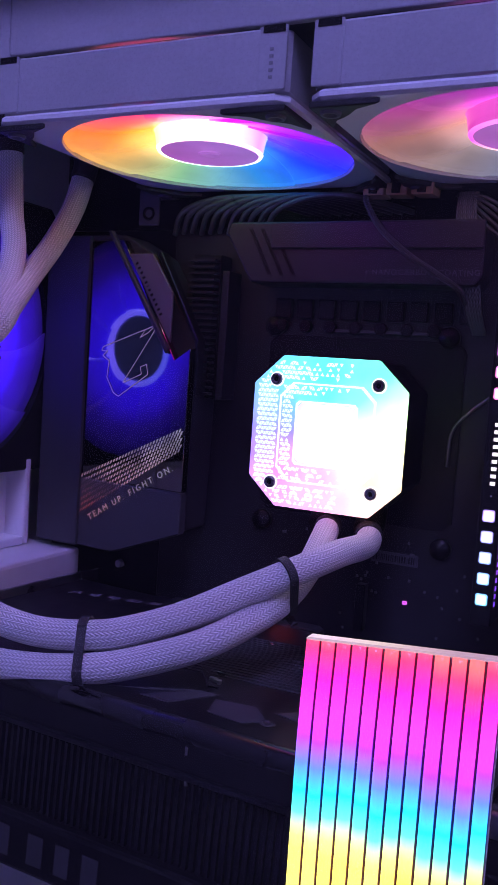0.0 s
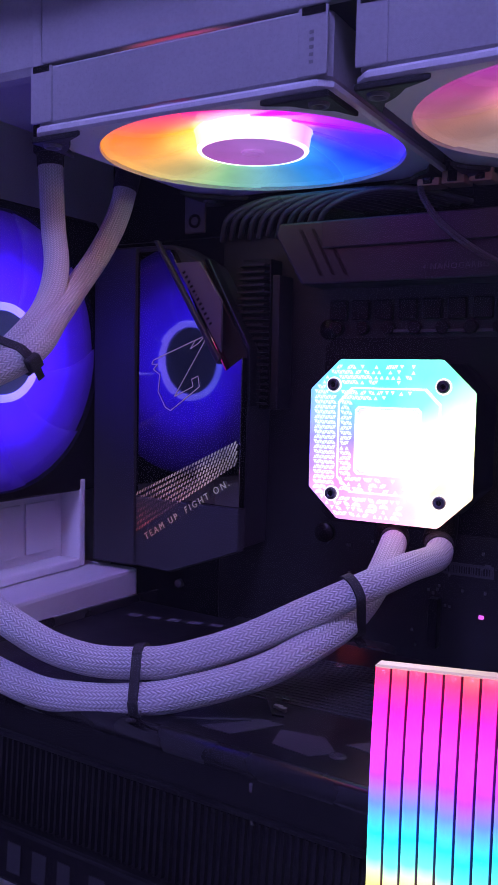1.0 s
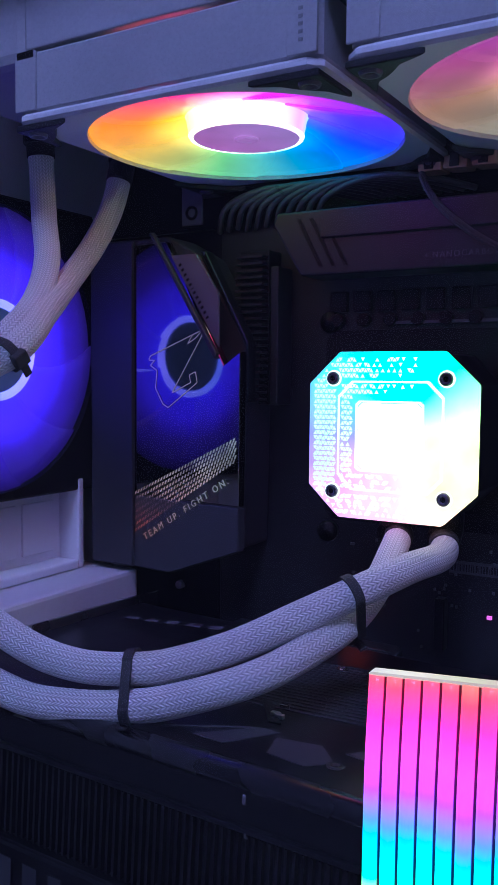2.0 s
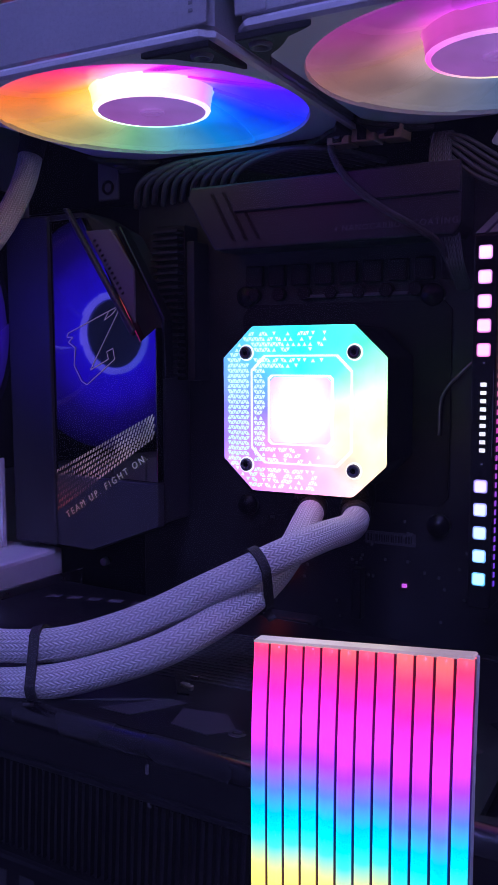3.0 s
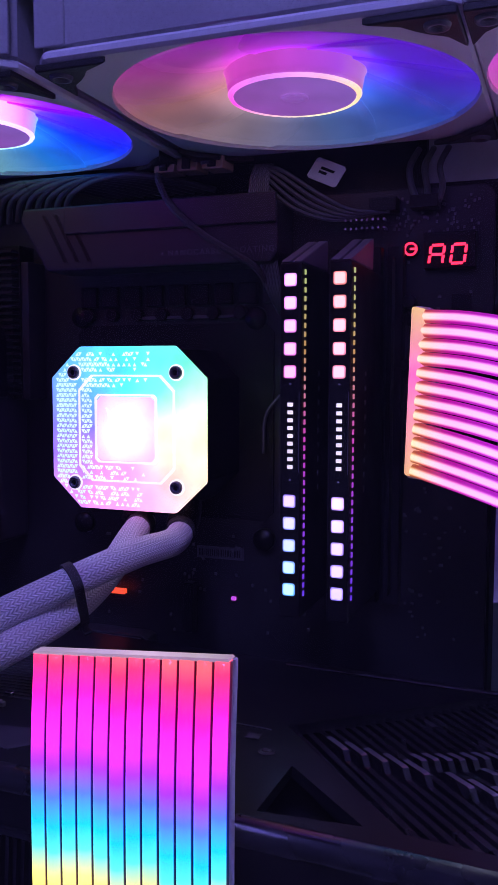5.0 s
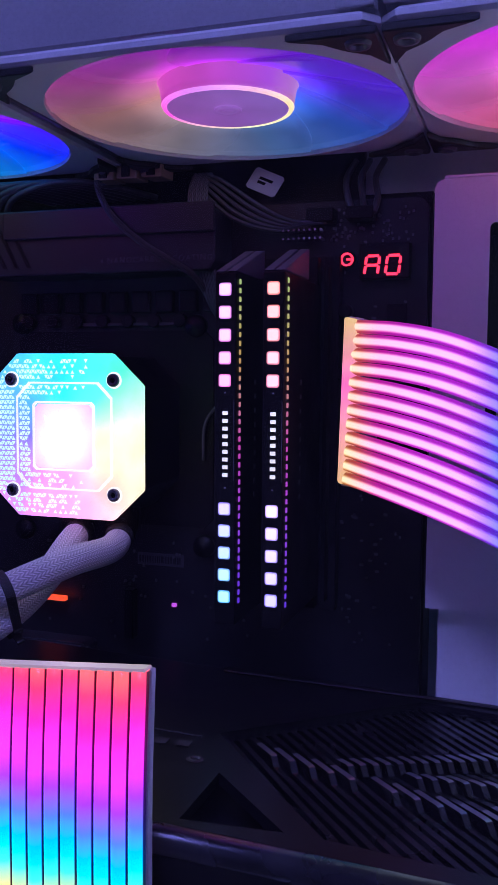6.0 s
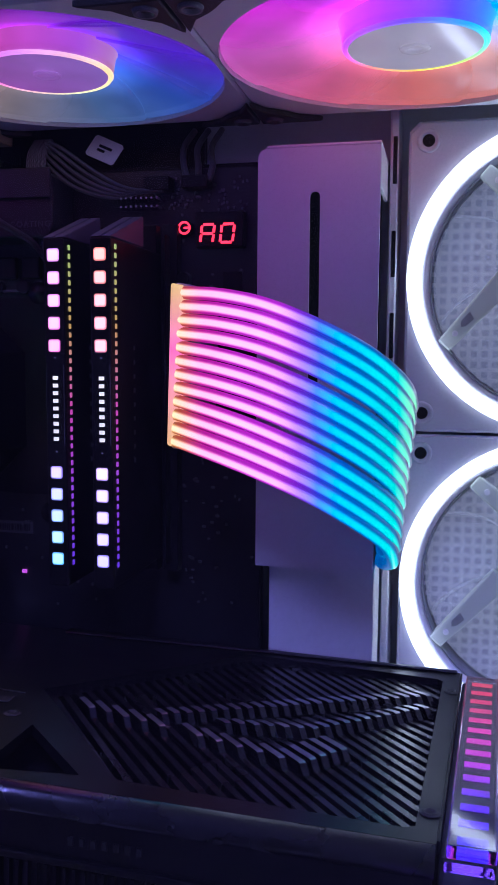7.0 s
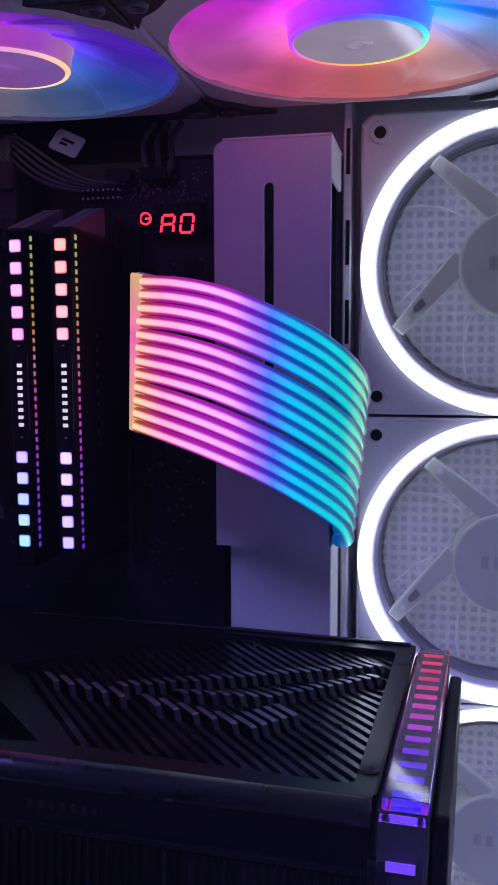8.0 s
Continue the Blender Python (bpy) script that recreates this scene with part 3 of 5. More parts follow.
def side_fan(centre, label):
    """A 120 mm case fan seen from its frame side, facing -y; built facing +z and turned."""
    fan = thing("case_fan", label, "fan", group="side case fans", at=pose(*centre) @ FACE)
    part("frame", square_frame(0.0600, 0.0585, -0.024, 0.0, 0.005), WHITE_PLASTIC, fan)
    for sx in (-1, 1):
        for sy in (-1, 1):
            part("screw_boss", lathe([(0.0024, 0.0002), (0.0046, 0.0002), (0.0044, 0.0009), (0.0028, 0.0009), (0.0024, -0.003)], 24, closed=False, m=pose(sx * 0.0525, sy * 0.0525, 0)), WHITE_PLASTIC, fan, smooth=True)
            part("screw_hole", rod(0.0024, -0.002, 0.0003, 20, m=pose(sx * 0.0525, sy * 0.0525, 0)), BLACK, fan, "dark screw hole")
    part("light_ring", lathe([(0.0546, -0.0040), (0.0548, 0.0004), (0.0557, 0.0022), (0.0582, 0.0022), (0.0597, 0.0002), (0.0592, -0.0040)], 96), RING_WHITE, fan, "glowing white ring", smooth=True)
    part("inner_wall", lathe([(0.0512, -0.0060), (0.0530, -0.0030), (0.0545, -0.0030), (0.0545, -0.0240), (0.0512, -0.0240)], 96), WHITE_PLASTIC, fan, smooth=True)
    part("dark_seam", lathe([(0.0500, -0.0062), (0.0511, -0.0055), (0.0511, -0.0200), (0.0505, -0.0200)], 96), NOTCH, fan, smooth=True)
    part("hub", rod(0.0208, -0.020, -0.0012, 56, bevel=0.0012), HUB_PALE, fan, "pale grey-green hub with the ring's light added as glow")
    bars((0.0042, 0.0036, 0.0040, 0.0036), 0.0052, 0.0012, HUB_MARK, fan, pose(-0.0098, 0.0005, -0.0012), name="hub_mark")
    for a0, a1, wired in ((102, 127, False), (172, 210, True), (282, 307, False), (352, 390, True)):
        p, q = (Vector((r * math.cos(math.radians(a)), r * math.sin(math.radians(a)), 0)) for r, a in ((0.0195, a0), (0.0518, a1)))
        run, turn = (q - p).length, math.degrees(math.atan2(q.y - p.y, q.x - p.x))
        bm = prism([(0, -0.0046), (run * 0.4, -0.0040), (run, -0.0030), (run, 0.0030), (run * 0.4, 0.0040), (0, 0.0046)], 0.0045, "z", -0.0075, 0.0008)
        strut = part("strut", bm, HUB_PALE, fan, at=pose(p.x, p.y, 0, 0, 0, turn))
        part("pin", rod(0.0012, -0.0031, -0.0022, 14, m=pose(run - 0.0065, 0.0, 0)), WHITE_PLASTIC, strut)
        part("pin", rod(0.0005, -0.0031, -0.0024, 10, m=pose(run - 0.0065, 0.0, 0)), NOTCH, strut)
        if not wired:
            continue
        part("cable_notch", prism([(run - 0.0165, -0.0016), (run - 0.0115, -0.0016), (run - 0.0098, 0.0), (run - 0.0115, 0.0012), (run - 0.0155, 0.0016)], 0.0006, "z", -0.0032), NOTCH, strut, "dark oval notch")
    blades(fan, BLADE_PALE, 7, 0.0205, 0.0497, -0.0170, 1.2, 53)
    return fan


RING_WHITE = glow("ring_white", ((0, (0.68, 0.73, 1.0)), (1, (0.74, 0.77, 1.0))), RING, "x", -0.06, 0.06, mottle=0.05)
# the ring's light on hubs, struts and blades is put in as weak emission
HUB_PALE = glow("ring_lit_plastic", ((0, (0.42, 0.50, 0.56)), (1, (0.42, 0.50, 0.50))), 0.10, "x", -0.05, 0.05, base=(0.40, 0.43, 0.40), rough=0.5)
HUB_MARK = glow("ring_lit_emboss", ((0, (0.40, 0.47, 0.53)), (1, (0.40, 0.47, 0.47))), 0.06, "x", -0.05, 0.05, base=(0.32, 0.35, 0.33), rough=0.5)
BLADE_PALE = glow("ring_lit_blade", ((0, (0.50, 0.55, 0.90)), (1, (0.56, 0.60, 0.95))), 0.24, "out", 0.02, 0.05, base=(0.5, 0.5, 0.54), rough=0.4, sheer=0.70)
for z, lab in ((0.3620, "white case fan with a glowing ring, mounted highest"), (0.2410, "white case fan with a glowing ring, mounted at middle height"), (0.1200, "white case fan with a glowing ring, behind the graphics card")):
    side_fan((0.2360, 0.1300, z), lab)

# perforated intake grille behind the side fans
grille = thing("fan_grille", "white perforated steel grille behind the side fans", "grille", at=pose(0, 0, 0))
bm = bmesh.new()
for i in range(27):
    box(0.1785 + i * 0.0044, 0.1803 + i * 0.0044, 0.1545, 0.1555, 0.056, 0.422, bm=bm)
tagged(part("vertical_bars", bm, WHITE, grille), kind="stuff")
bm = bmesh.new()
for i in range(83):
    box(0.1785, 0.2970, 0.1546, 0.1554, 0.057 + i * 0.0044, 0.0588 + i * 0.0044, bm=bm)
tagged(part("cross_bars", bm, WHITE, grille), kind="stuff")
# a grey sheet added behind the bars makes the holes read darker
part("contrast_sheet", box(0.1785, 0.2970, 0.1557, 0.1559, 0.056, 0.422), surface("grey_contrast_sheet", (0.34, 0.34, 0.40), 0.8, grain=0.15, scale=400), grille, "grey sheet added to darken the grille's holes")
rail = thing("mounting_rail", "white steel rail with dark slots beside the fans", "rail", at=pose(0, 0, 0))
part("rail", box(0.1688, 0.1722, 0.131, 0.1555, 0.066, 0.430, 0.0008), WHITE, rail)
for z in (0.408, 0.372, 0.340):
    part("slot", box(0.1700, 0.1716, 0.1306, 0.1312, z - 0.009, z + 0.009, 0.0002), BLACK, rail)

# rear fan: its face looks along +x
rear_fan = thing("case_fan", "rear case fan glowing deep blue", "fan", at=pose(-0.1905, 0.0450, 0.3460, 0, 90, 0) @ pose(0, 0, 0, 0, 0, 90))
part("frame", square_frame(0.0690, 0.0650, -0.0240, 0.0, 0.005), BLACK, rear_fan)
BLUE_DISC = glow("rear_disc_blue", ((0, (0.022, 0.004, 1.0)), (0.3, (0.022, 0.002, 0.75)), (0.6, (0.010, 0.001, 0.22)), (1, (0.003, 0.001, 0.03))), 1.5, "out", 0.022, 0.0650, base=(0.05, 0.05, 0.07))
blades(rear_fan, BLUE_DISC, 9, 0.0225, 0.0645, -0.0035, 2.0, 47)
part("hub_ring", lathe([(0.0195, -0.0010), (0.0205, 0.0006), (0.0228, 0.0004), (0.0232, -0.0030), (0.0195, -0.0030)], 64), glow("rear_ring_blue", ((0, (0.09, 0.10, 1.0)), (1, (0.14, 0.10, 1.0))), 1.8, "x", -0.02, 0.02), rear_fan, "bright blue hub ring", smooth=True)
part("hub", rod(0.0194, -0.0120, -0.0004, 48, bevel=0.0008), surface("blue_grey_hub", (0.18, 0.24, 0.34), 0.35, grain=0.05, scale=140), rear_fan)


# ---- circuit board ----
BY = 0.1300
board = thing("motherboard", "black circuit board with heatsinks and a red status display", "motherboard", at=pose(0, 0, 0))
part("pcb", prism([(-0.126, 0.105), (0.118, 0.105), (0.118, 0.404), (0.1165, 0.4065), (0.114, 0.408), (-0.126, 0.408)], 0.002, "y", BY, 0.0003, segments=1), BOARD, board)
part("backing", box(-0.128, 0.119, BY + 0.0025, 0.1558, 0.10, 0.41), BLACK, board)

# heatsink above the socket, with slanted grooves
sink = part("heatsink", prism([(-0.072, 0.379), (0.033, 0.379), (0.036, 0.383), (0.036, 0.403), (0.030, 0.407), (-0.084, 0.407), (-0.086, 0.402)], 0.020, "y", 0.1095, 0.0010), ALLOY, board, "dark metal heatsink with slanted grooves")
for i in range(3):
    part("groove", prism([(-0.0740 + i * 0.0060, 0.4035), (-0.0722 + i * 0.0060, 0.4035), (-0.0612 + i * 0.0060, 0.3825), (-0.0630 + i * 0.0060, 0.3825)], 0.0004, "y", 0.1091), BLACK, sink)
part("ridge", box(-0.062, 0.0358, 0.1078, 0.1094, 0.3945, 0.4065, 0.0006), ALLOY, sink)
words("NANOCARBON COATING", 0.0034, PRINT_DIM, sink, pose(-0.0125, 0.10935, 0.3843) @ FACE)
bm = prism([(-0.0158, 0.3843), (-0.0146, 0.3852), (-0.0146, 0.3834)], 0.0002, "y", 0.1092)
part("print_mark", bm, PRINT_DIM, sink)
# finned stack between the shroud and the socket
fins = part("fin_block", box(-0.108, -0.0925, 0.118, 0.1295, 0.322, 0.393, 0.0005), BLACK, board)
for i in range(22):
    part("fin", box(-0.1075, -0.0930, 0.1125, 0.1180, 0.324 + i * 0.0031, 0.3251 + i * 0.0031), ALLOY, fins)
part("fin_plate", box(-0.0905, -0.0865, 0.116, 0.1295, 0.322, 0.385, 0.0005), ALLOY, board)

# socket frame and its screws
part("socket_plate", prism([(-0.064, 0.270), (0.024, 0.270), (0.028, 0.274), (0.028, 0.352), (0.024, 0.356), (-0.064, 0.356), (-0.068, 0.352), (-0.068, 0.274)], 0.0012, "y", BY - 0.0014), CHIP, board)
for x, z in ((-0.066, 0.360), (0.020, 0.358), (0.024, 0.262), (-0.066, 0.264)):
    part("mount_screw", lathe([(0.0, -0.004), (0.0022, -0.004), (0.0030, -0.003), (0.0046, -0.003), (0.0050, 0.0), (0.0, 0.0)], 28, closed=False, m=pose(x, BY, z, -90)), GRAPHITE, board, smooth=True)
part("retention_lever", sweep(glide([(0.0240, 0.1275, 0.300), (0.0252, 0.1265, 0.316), (0.0330, 0.1260, 0.326), (0.0425, 0.1262, 0.334)], 8), 0.0007, 8), ALLOY_LIGHT, board, "thin steel lever", smooth=True)
bm = box(-0.040, 0.010, BY - 0.0024, BY, 0.3585, 0.3597)
part("socket_edge", bm, PRINT_DIM, board)

# chokes and capacitors
rng = random.Random(4)
for i in range(9):
    x = -0.066 + i * 0.0112
    part("choke", box(x, x + 0.0085, BY - 0.0030, BY, 0.3640, 0.3735, 0.0008), CHIP, board)
for i in range(7):
    part("capacitor", rod(0.0030, 0.0, 0.0036, 18, bevel=0.0005, m=pose(-0.062 + i * 0.0125, BY, 0.3605, 90)), CHIP, board)
bm = bmesh.new()
for i in range(90):
    x, z = rng.uniform(0.084, 0.114), rng.uniform(0.225, 0.400)
    if 0.086 < x < 0.112 and 0.374 < z < 0.390:
        continue
    w, h = rng.choice(((0.0007, 0.0012), (0.0012, 0.0007), (0.0010, 0.0010), (0.0016, 0.0011)))
    box(x, x + w, BY - 0.0008, BY, z, z + h, bm=bm)
for i in range(40):
    x, z = rng.uniform(-0.062, 0.045), rng.uniform(0.215, 0.262)
    box(x, x + 0.0010, BY - 0.0008, BY, z, z + 0.0012, bm=bm)
for i in range(60):
    x, z = rng.uniform(0.078, 0.112), rng.uniform(0.388, 0.404)
    box(x, x + 0.0008, BY - 0.0008, BY, z, z + 0.0010, bm=bm)
tagged(part("small_components", bm, COPPER_DOT, board), kind="stuff")
for x, z, s in ((0.086, 0.3630, 0.0028), (0.0865, 0.3560, 0.0028), (0.0855, 0.3380, 0.0026), (0.0870, 0.3100, 0.0026)):
    part("capacitor", rod(s, 0.0, 0.006, 20, bevel=0.0005, m=pose(x, BY, z, 90)), GRAPHITE, board)
part("controller_chip", box(0.102, 0.110, BY - 0.0012, BY, 0.352, 0.366, 0.0002), CHIP, board)
part("pin_header", box(0.070, 0.081, BY - 0.008, BY, 0.3985, 0.4040, 0.0004), CHIP, board)
part("pin_header", box(0.086, 0.097, BY - 0.008, BY, 0.3990, 0.4040, 0.0004), CHIP, board)
bm = bmesh.new()
for i in range(8):
    box(0.0606 + i * 0.0022, 0.0614 + i * 0.0022, BY - 0.0098, BY, 0.3915, 0.3923, bm=bm)
    box(0.0606 + i * 0.0022, 0.0614 + i * 0.0022, BY - 0.0098, BY, 0.3948, 0.3956, bm=bm)
tagged(part("header_pins", bm, STEEL, board), kind="stuff")
label = part("barcode_label", box(-0.0085, 0.0140, BY - 0.0004, BY + 0.0002, 0.2515, 0.2570), PRINT_DIM, board, "small grey barcode label")
bm, x = bmesh.new(), -0.0075
while x < 0.0128:
    w = rng.choice((0.0003, 0.0005, 0.0008))
    box(x, x + w, BY - 0.0006, BY - 0.0004, 0.2527, 0.2558, bm=bm)
    x += w + rng.choice((0.0004, 0.0006))
tagged(part("barcode", bm, BOARD, label), kind="stuff")

# storage heatsink and slot below the socket
m2 = part("storage_heatsink", prism([(-0.112, 0.196), (-0.030, 0.196), (-0.028, 0.1985), (-0.028, 0.2145), (-0.031, 0.2160), (-0.112, 0.2160)], 0.010, "y", 0.1180, 0.0006), ALLOY, board)
part("edge_line", box(-0.080, -0.0310, 0.1176, 0.1182, 0.2142, 0.2149), ALLOY_LIGHT, m2)
part("latch", box(-0.0130, -0.0085, 0.1240, BY, 0.2180, 0.2405, 0.0006), GRAPHITE, board, "upright grey latch")
part("standoff_screw", rod(0.0021, 0, 0.0050, 18, bevel=0.0005, m=pose(-0.1440, 0.124, 0.2300, 90)), STEEL, board)
part("indicator", box(-0.0540, -0.0430, BY - 0.0060, BY - 0.0030, 0.2325, 0.2345), glow("small_orange_led", ((0, (1.0, 0.08, 0.02)), (1, (1.0, 0.12, 0.03))), 0.8), board, "small orange-red light")
part("indicator", box(0.0085, 0.0105, BY - 0.0012, BY, 0.2335, 0.2350), glow("small_violet_led", ((0, (0.7, 0.1, 0.9)), (1, (0.7, 0.1, 0.9))), 0.8), board, "tiny violet light")

# red status display: two characters of seven strokes, and a power mark
RED = glow("red_led", ((0, (1.0, 0.02, 0.05)), (1, (1.0, 0.02, 0.06))), 2.6, mottle=0.05)
display = part("status_display", box(0.0915, 0.1115, BY - 0.0060, BY, 0.3755, 0.3895, 0.0004), CHIP, board, "black two-digit display")
def strokes(x, lit):
    w, h, t, lean = 0.0052, 0.0072, 0.0010, 0.12
    z0 = 0.3772
    runs = {"a": (0, h, w, h), "g": (0, h / 2, w, h / 2), "d": (0, 0, w, 0), "f": (0, h / 2, 0, h), "e": (0, 0, 0, h / 2), "b": (w, h / 2, w, h), "c": (w, 0, w, h / 2)}
    for k in lit:
        ax, az, bx, bz = runs[k]
        e = 0.0004
        if az == bz:
            pts = [(ax + e, az - t / 2), (bx - e, bz - t / 2), (bx - e, bz + t / 2), (ax + e, az + t / 2)]
        else:
            pts = [(ax - t / 2, az + e), (ax + t / 2, az + e), (bx + t / 2, bz - e), (bx - t / 2, bz - e)]
        part("stroke", prism([(x + p + lean * q, z0 + q) for p, q in pts], 0.0003, "y", BY - 0.0064), RED, display, "glowing red stroke")
strokes(0.0937, "abcefg")
strokes(0.1020, "abcdef")
power = part("power_button", rod(0.0034, 0, 0.0030, 24, bevel=0.0004, m=pose(0.0860, BY, 0.3838, 90)), CHIP, board)
part("power_mark", lathe([(0.0019, 0.0031), (0.0027, 0.0031), (0.0027, 0.0034), (0.0019, 0.0034)], 28, m=pose(0.0860, BY, 0.3838, 90)), RED, power, "glowing red mark")
part("power_mark", box(0.0858, 0.0884, BY - 0.0034, BY - 0.0031, 0.3834, 0.3842), RED, power)
part("red_led", box(0.0765, 0.0772, BY - 0.0010, BY, 0.3835, 0.3855), glow("dim_red_led", ((0, (1, 0.02, 0.02)), (1, (1, 0.02, 0.02))), 1.2), board, "tiny red light")
part("memory_socket_frame", box(0.0800, 0.0806, 0.118, BY, 0.245, 0.380), CHIP, board)

# input-output shroud: a sloping dark body with a smoked mirror plate
IOL = "dark grey metal shroud with a smoked mirror plate"
shroud = part("io_shroud", prism([(-0.188, 0.2400), (-0.143, 0.2400), (-0.0985, 0.2560), (-0.0970, 0.3480), (-0.1235, 0.3910), (-0.1420, 0.4010), (-0.184, 0.4010)], 0.022, "y", 0.1075, 0.0010), SHROUD, board, IOL)
# the plate leans a little to the rear fan
PL = pose(-0.1280, 0.1015, 0.0) @ pose(0, 0, 0, 0, 0, -8.0)
part("mirror_plate", prism([(-0.0340, 0.2765), (0.0330, 0.2765), (0.0335, 0.3460), (0.0240, 0.3400), (0.0090, 0.3650), (-0.0125, 0.3980), (-0.0340, 0.3980)], 0.0045, "y", 0.0, 0.0003, segments=1), ACRYLIC, shroud, "smoked mirror acrylic plate", at=PL)
part("front_strip", box(-0.188, -0.1615, 0.1045, 0.1074, 0.2400, 0.4005, 0.0008), SHROUD, shroud)
part("base_step", prism([(-0.0345, 0.2400), (-0.0100, 0.2400), (0.0330, 0.2560), (0.0330, 0.2760), (-0.0345, 0.2760)], 0.0050, "y", -0.0002, 0.0006, segments=1), SHROUD, shroud, at=PL)
name_plate = part("name_plate", prism([(-0.1340, 0.3905), (-0.1200, 0.3905), (-0.1075, 0.3720), (-0.1075, 0.3480)], 0.0016, "y", 0.0985, 0.0003, segments=1), WEDGE, shroud, "pale grey metal name plate")
a = math.degrees(math.atan2(-0.0425, 0.0265))
bars([0.0016] * 5 + [0.0005] + [0.0016] * 6, 0.0016, 0.0011, CHIP, name_plate, pose(-0.1288, 0.0983, 0.3865) @ FACE @ pose(0, 0, 0, 0, 0, a))
part("slanted_rib", prism([(-0.1455, 0.4015), (-0.1430, 0.4015), (-0.1070, 0.3450), (-0.1085, 0.3425)], 0.0030, "y", 0.0965, 0.0005, segments=1), SHROUD, shroud)
part("outer_rib", prism([(-0.1215, 0.3925), (-0.1185, 0.3925), (-0.0950, 0.3500), (-0.0950, 0.3230), (-0.0968, 0.3230), (-0.0970, 0.3490)], 0.0070, "y", 0.1040, 0.0005, segments=1), GRAPHITE, shroud)
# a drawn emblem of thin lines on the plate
# a faint glow is added to the lines so that they look lit
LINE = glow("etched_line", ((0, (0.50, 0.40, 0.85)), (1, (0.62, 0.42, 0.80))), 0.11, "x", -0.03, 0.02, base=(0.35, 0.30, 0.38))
def scratch(points, w=0.00022):
    bm = bmesh.new()
    for (ax, az), (bx, bz) in zip(points, points[1:]):
        d = Vector((bx - ax, bz - az)).normalized()
        q = Vector((-d.y, d.x)) * w
        bm.faces.new([bm.verts.new((x, -0.0002, z)) for x, z in ((ax - q.x, az - q.y), (bx - q.x, bz - q.y), (bx + q.x, bz + q.y), (ax + q.x, az + q.y))])
    bmesh.ops.solidify(bm, geom=bm.faces[:], thickness=0.0001)
    return part("etched_line", bm, LINE, shroud, "thin etched emblem line with a faint glow added", at=PL)
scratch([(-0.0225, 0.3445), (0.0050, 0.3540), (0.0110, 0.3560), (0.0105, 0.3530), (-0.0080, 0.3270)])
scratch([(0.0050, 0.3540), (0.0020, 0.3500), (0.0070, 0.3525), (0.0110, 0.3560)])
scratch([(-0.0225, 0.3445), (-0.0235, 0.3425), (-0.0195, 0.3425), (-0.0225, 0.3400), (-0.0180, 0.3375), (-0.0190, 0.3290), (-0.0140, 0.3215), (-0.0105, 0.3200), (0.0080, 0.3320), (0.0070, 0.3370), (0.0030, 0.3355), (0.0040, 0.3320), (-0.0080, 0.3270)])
# lit band of slanted dashes, and the slogan under it
bm = bmesh.new()
lean = math.atan2(0.0400, 0.0660)
for r in range(7):
    for i in range(34):
        u = i * 0.0023 + (r % 2) * 0.0011
        x, z = -0.0335 + u * math.cos(lean), 0.2575 + u * math.sin(lean) + r * 0.0031 * (1 - 6.5 * u)
        if x > 0.0310:
            continue
        pts = [(x, z), (x + 0.0010, z + 0.0004), (x + 0.0016, z + 0.0022), (x + 0.0006, z + 0.0018)]
        f = [bm.verts.new((p, -0.0002, q)) for p, q in pts]
        bm.faces.new(f)
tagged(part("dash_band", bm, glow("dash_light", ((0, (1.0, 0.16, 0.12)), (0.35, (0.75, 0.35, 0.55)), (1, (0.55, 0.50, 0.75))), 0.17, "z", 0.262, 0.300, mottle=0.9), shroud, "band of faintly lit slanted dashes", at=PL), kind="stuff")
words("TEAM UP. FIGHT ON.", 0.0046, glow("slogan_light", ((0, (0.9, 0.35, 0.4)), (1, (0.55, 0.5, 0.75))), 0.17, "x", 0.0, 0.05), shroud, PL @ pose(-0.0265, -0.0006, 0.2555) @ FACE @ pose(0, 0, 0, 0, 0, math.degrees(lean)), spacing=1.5)


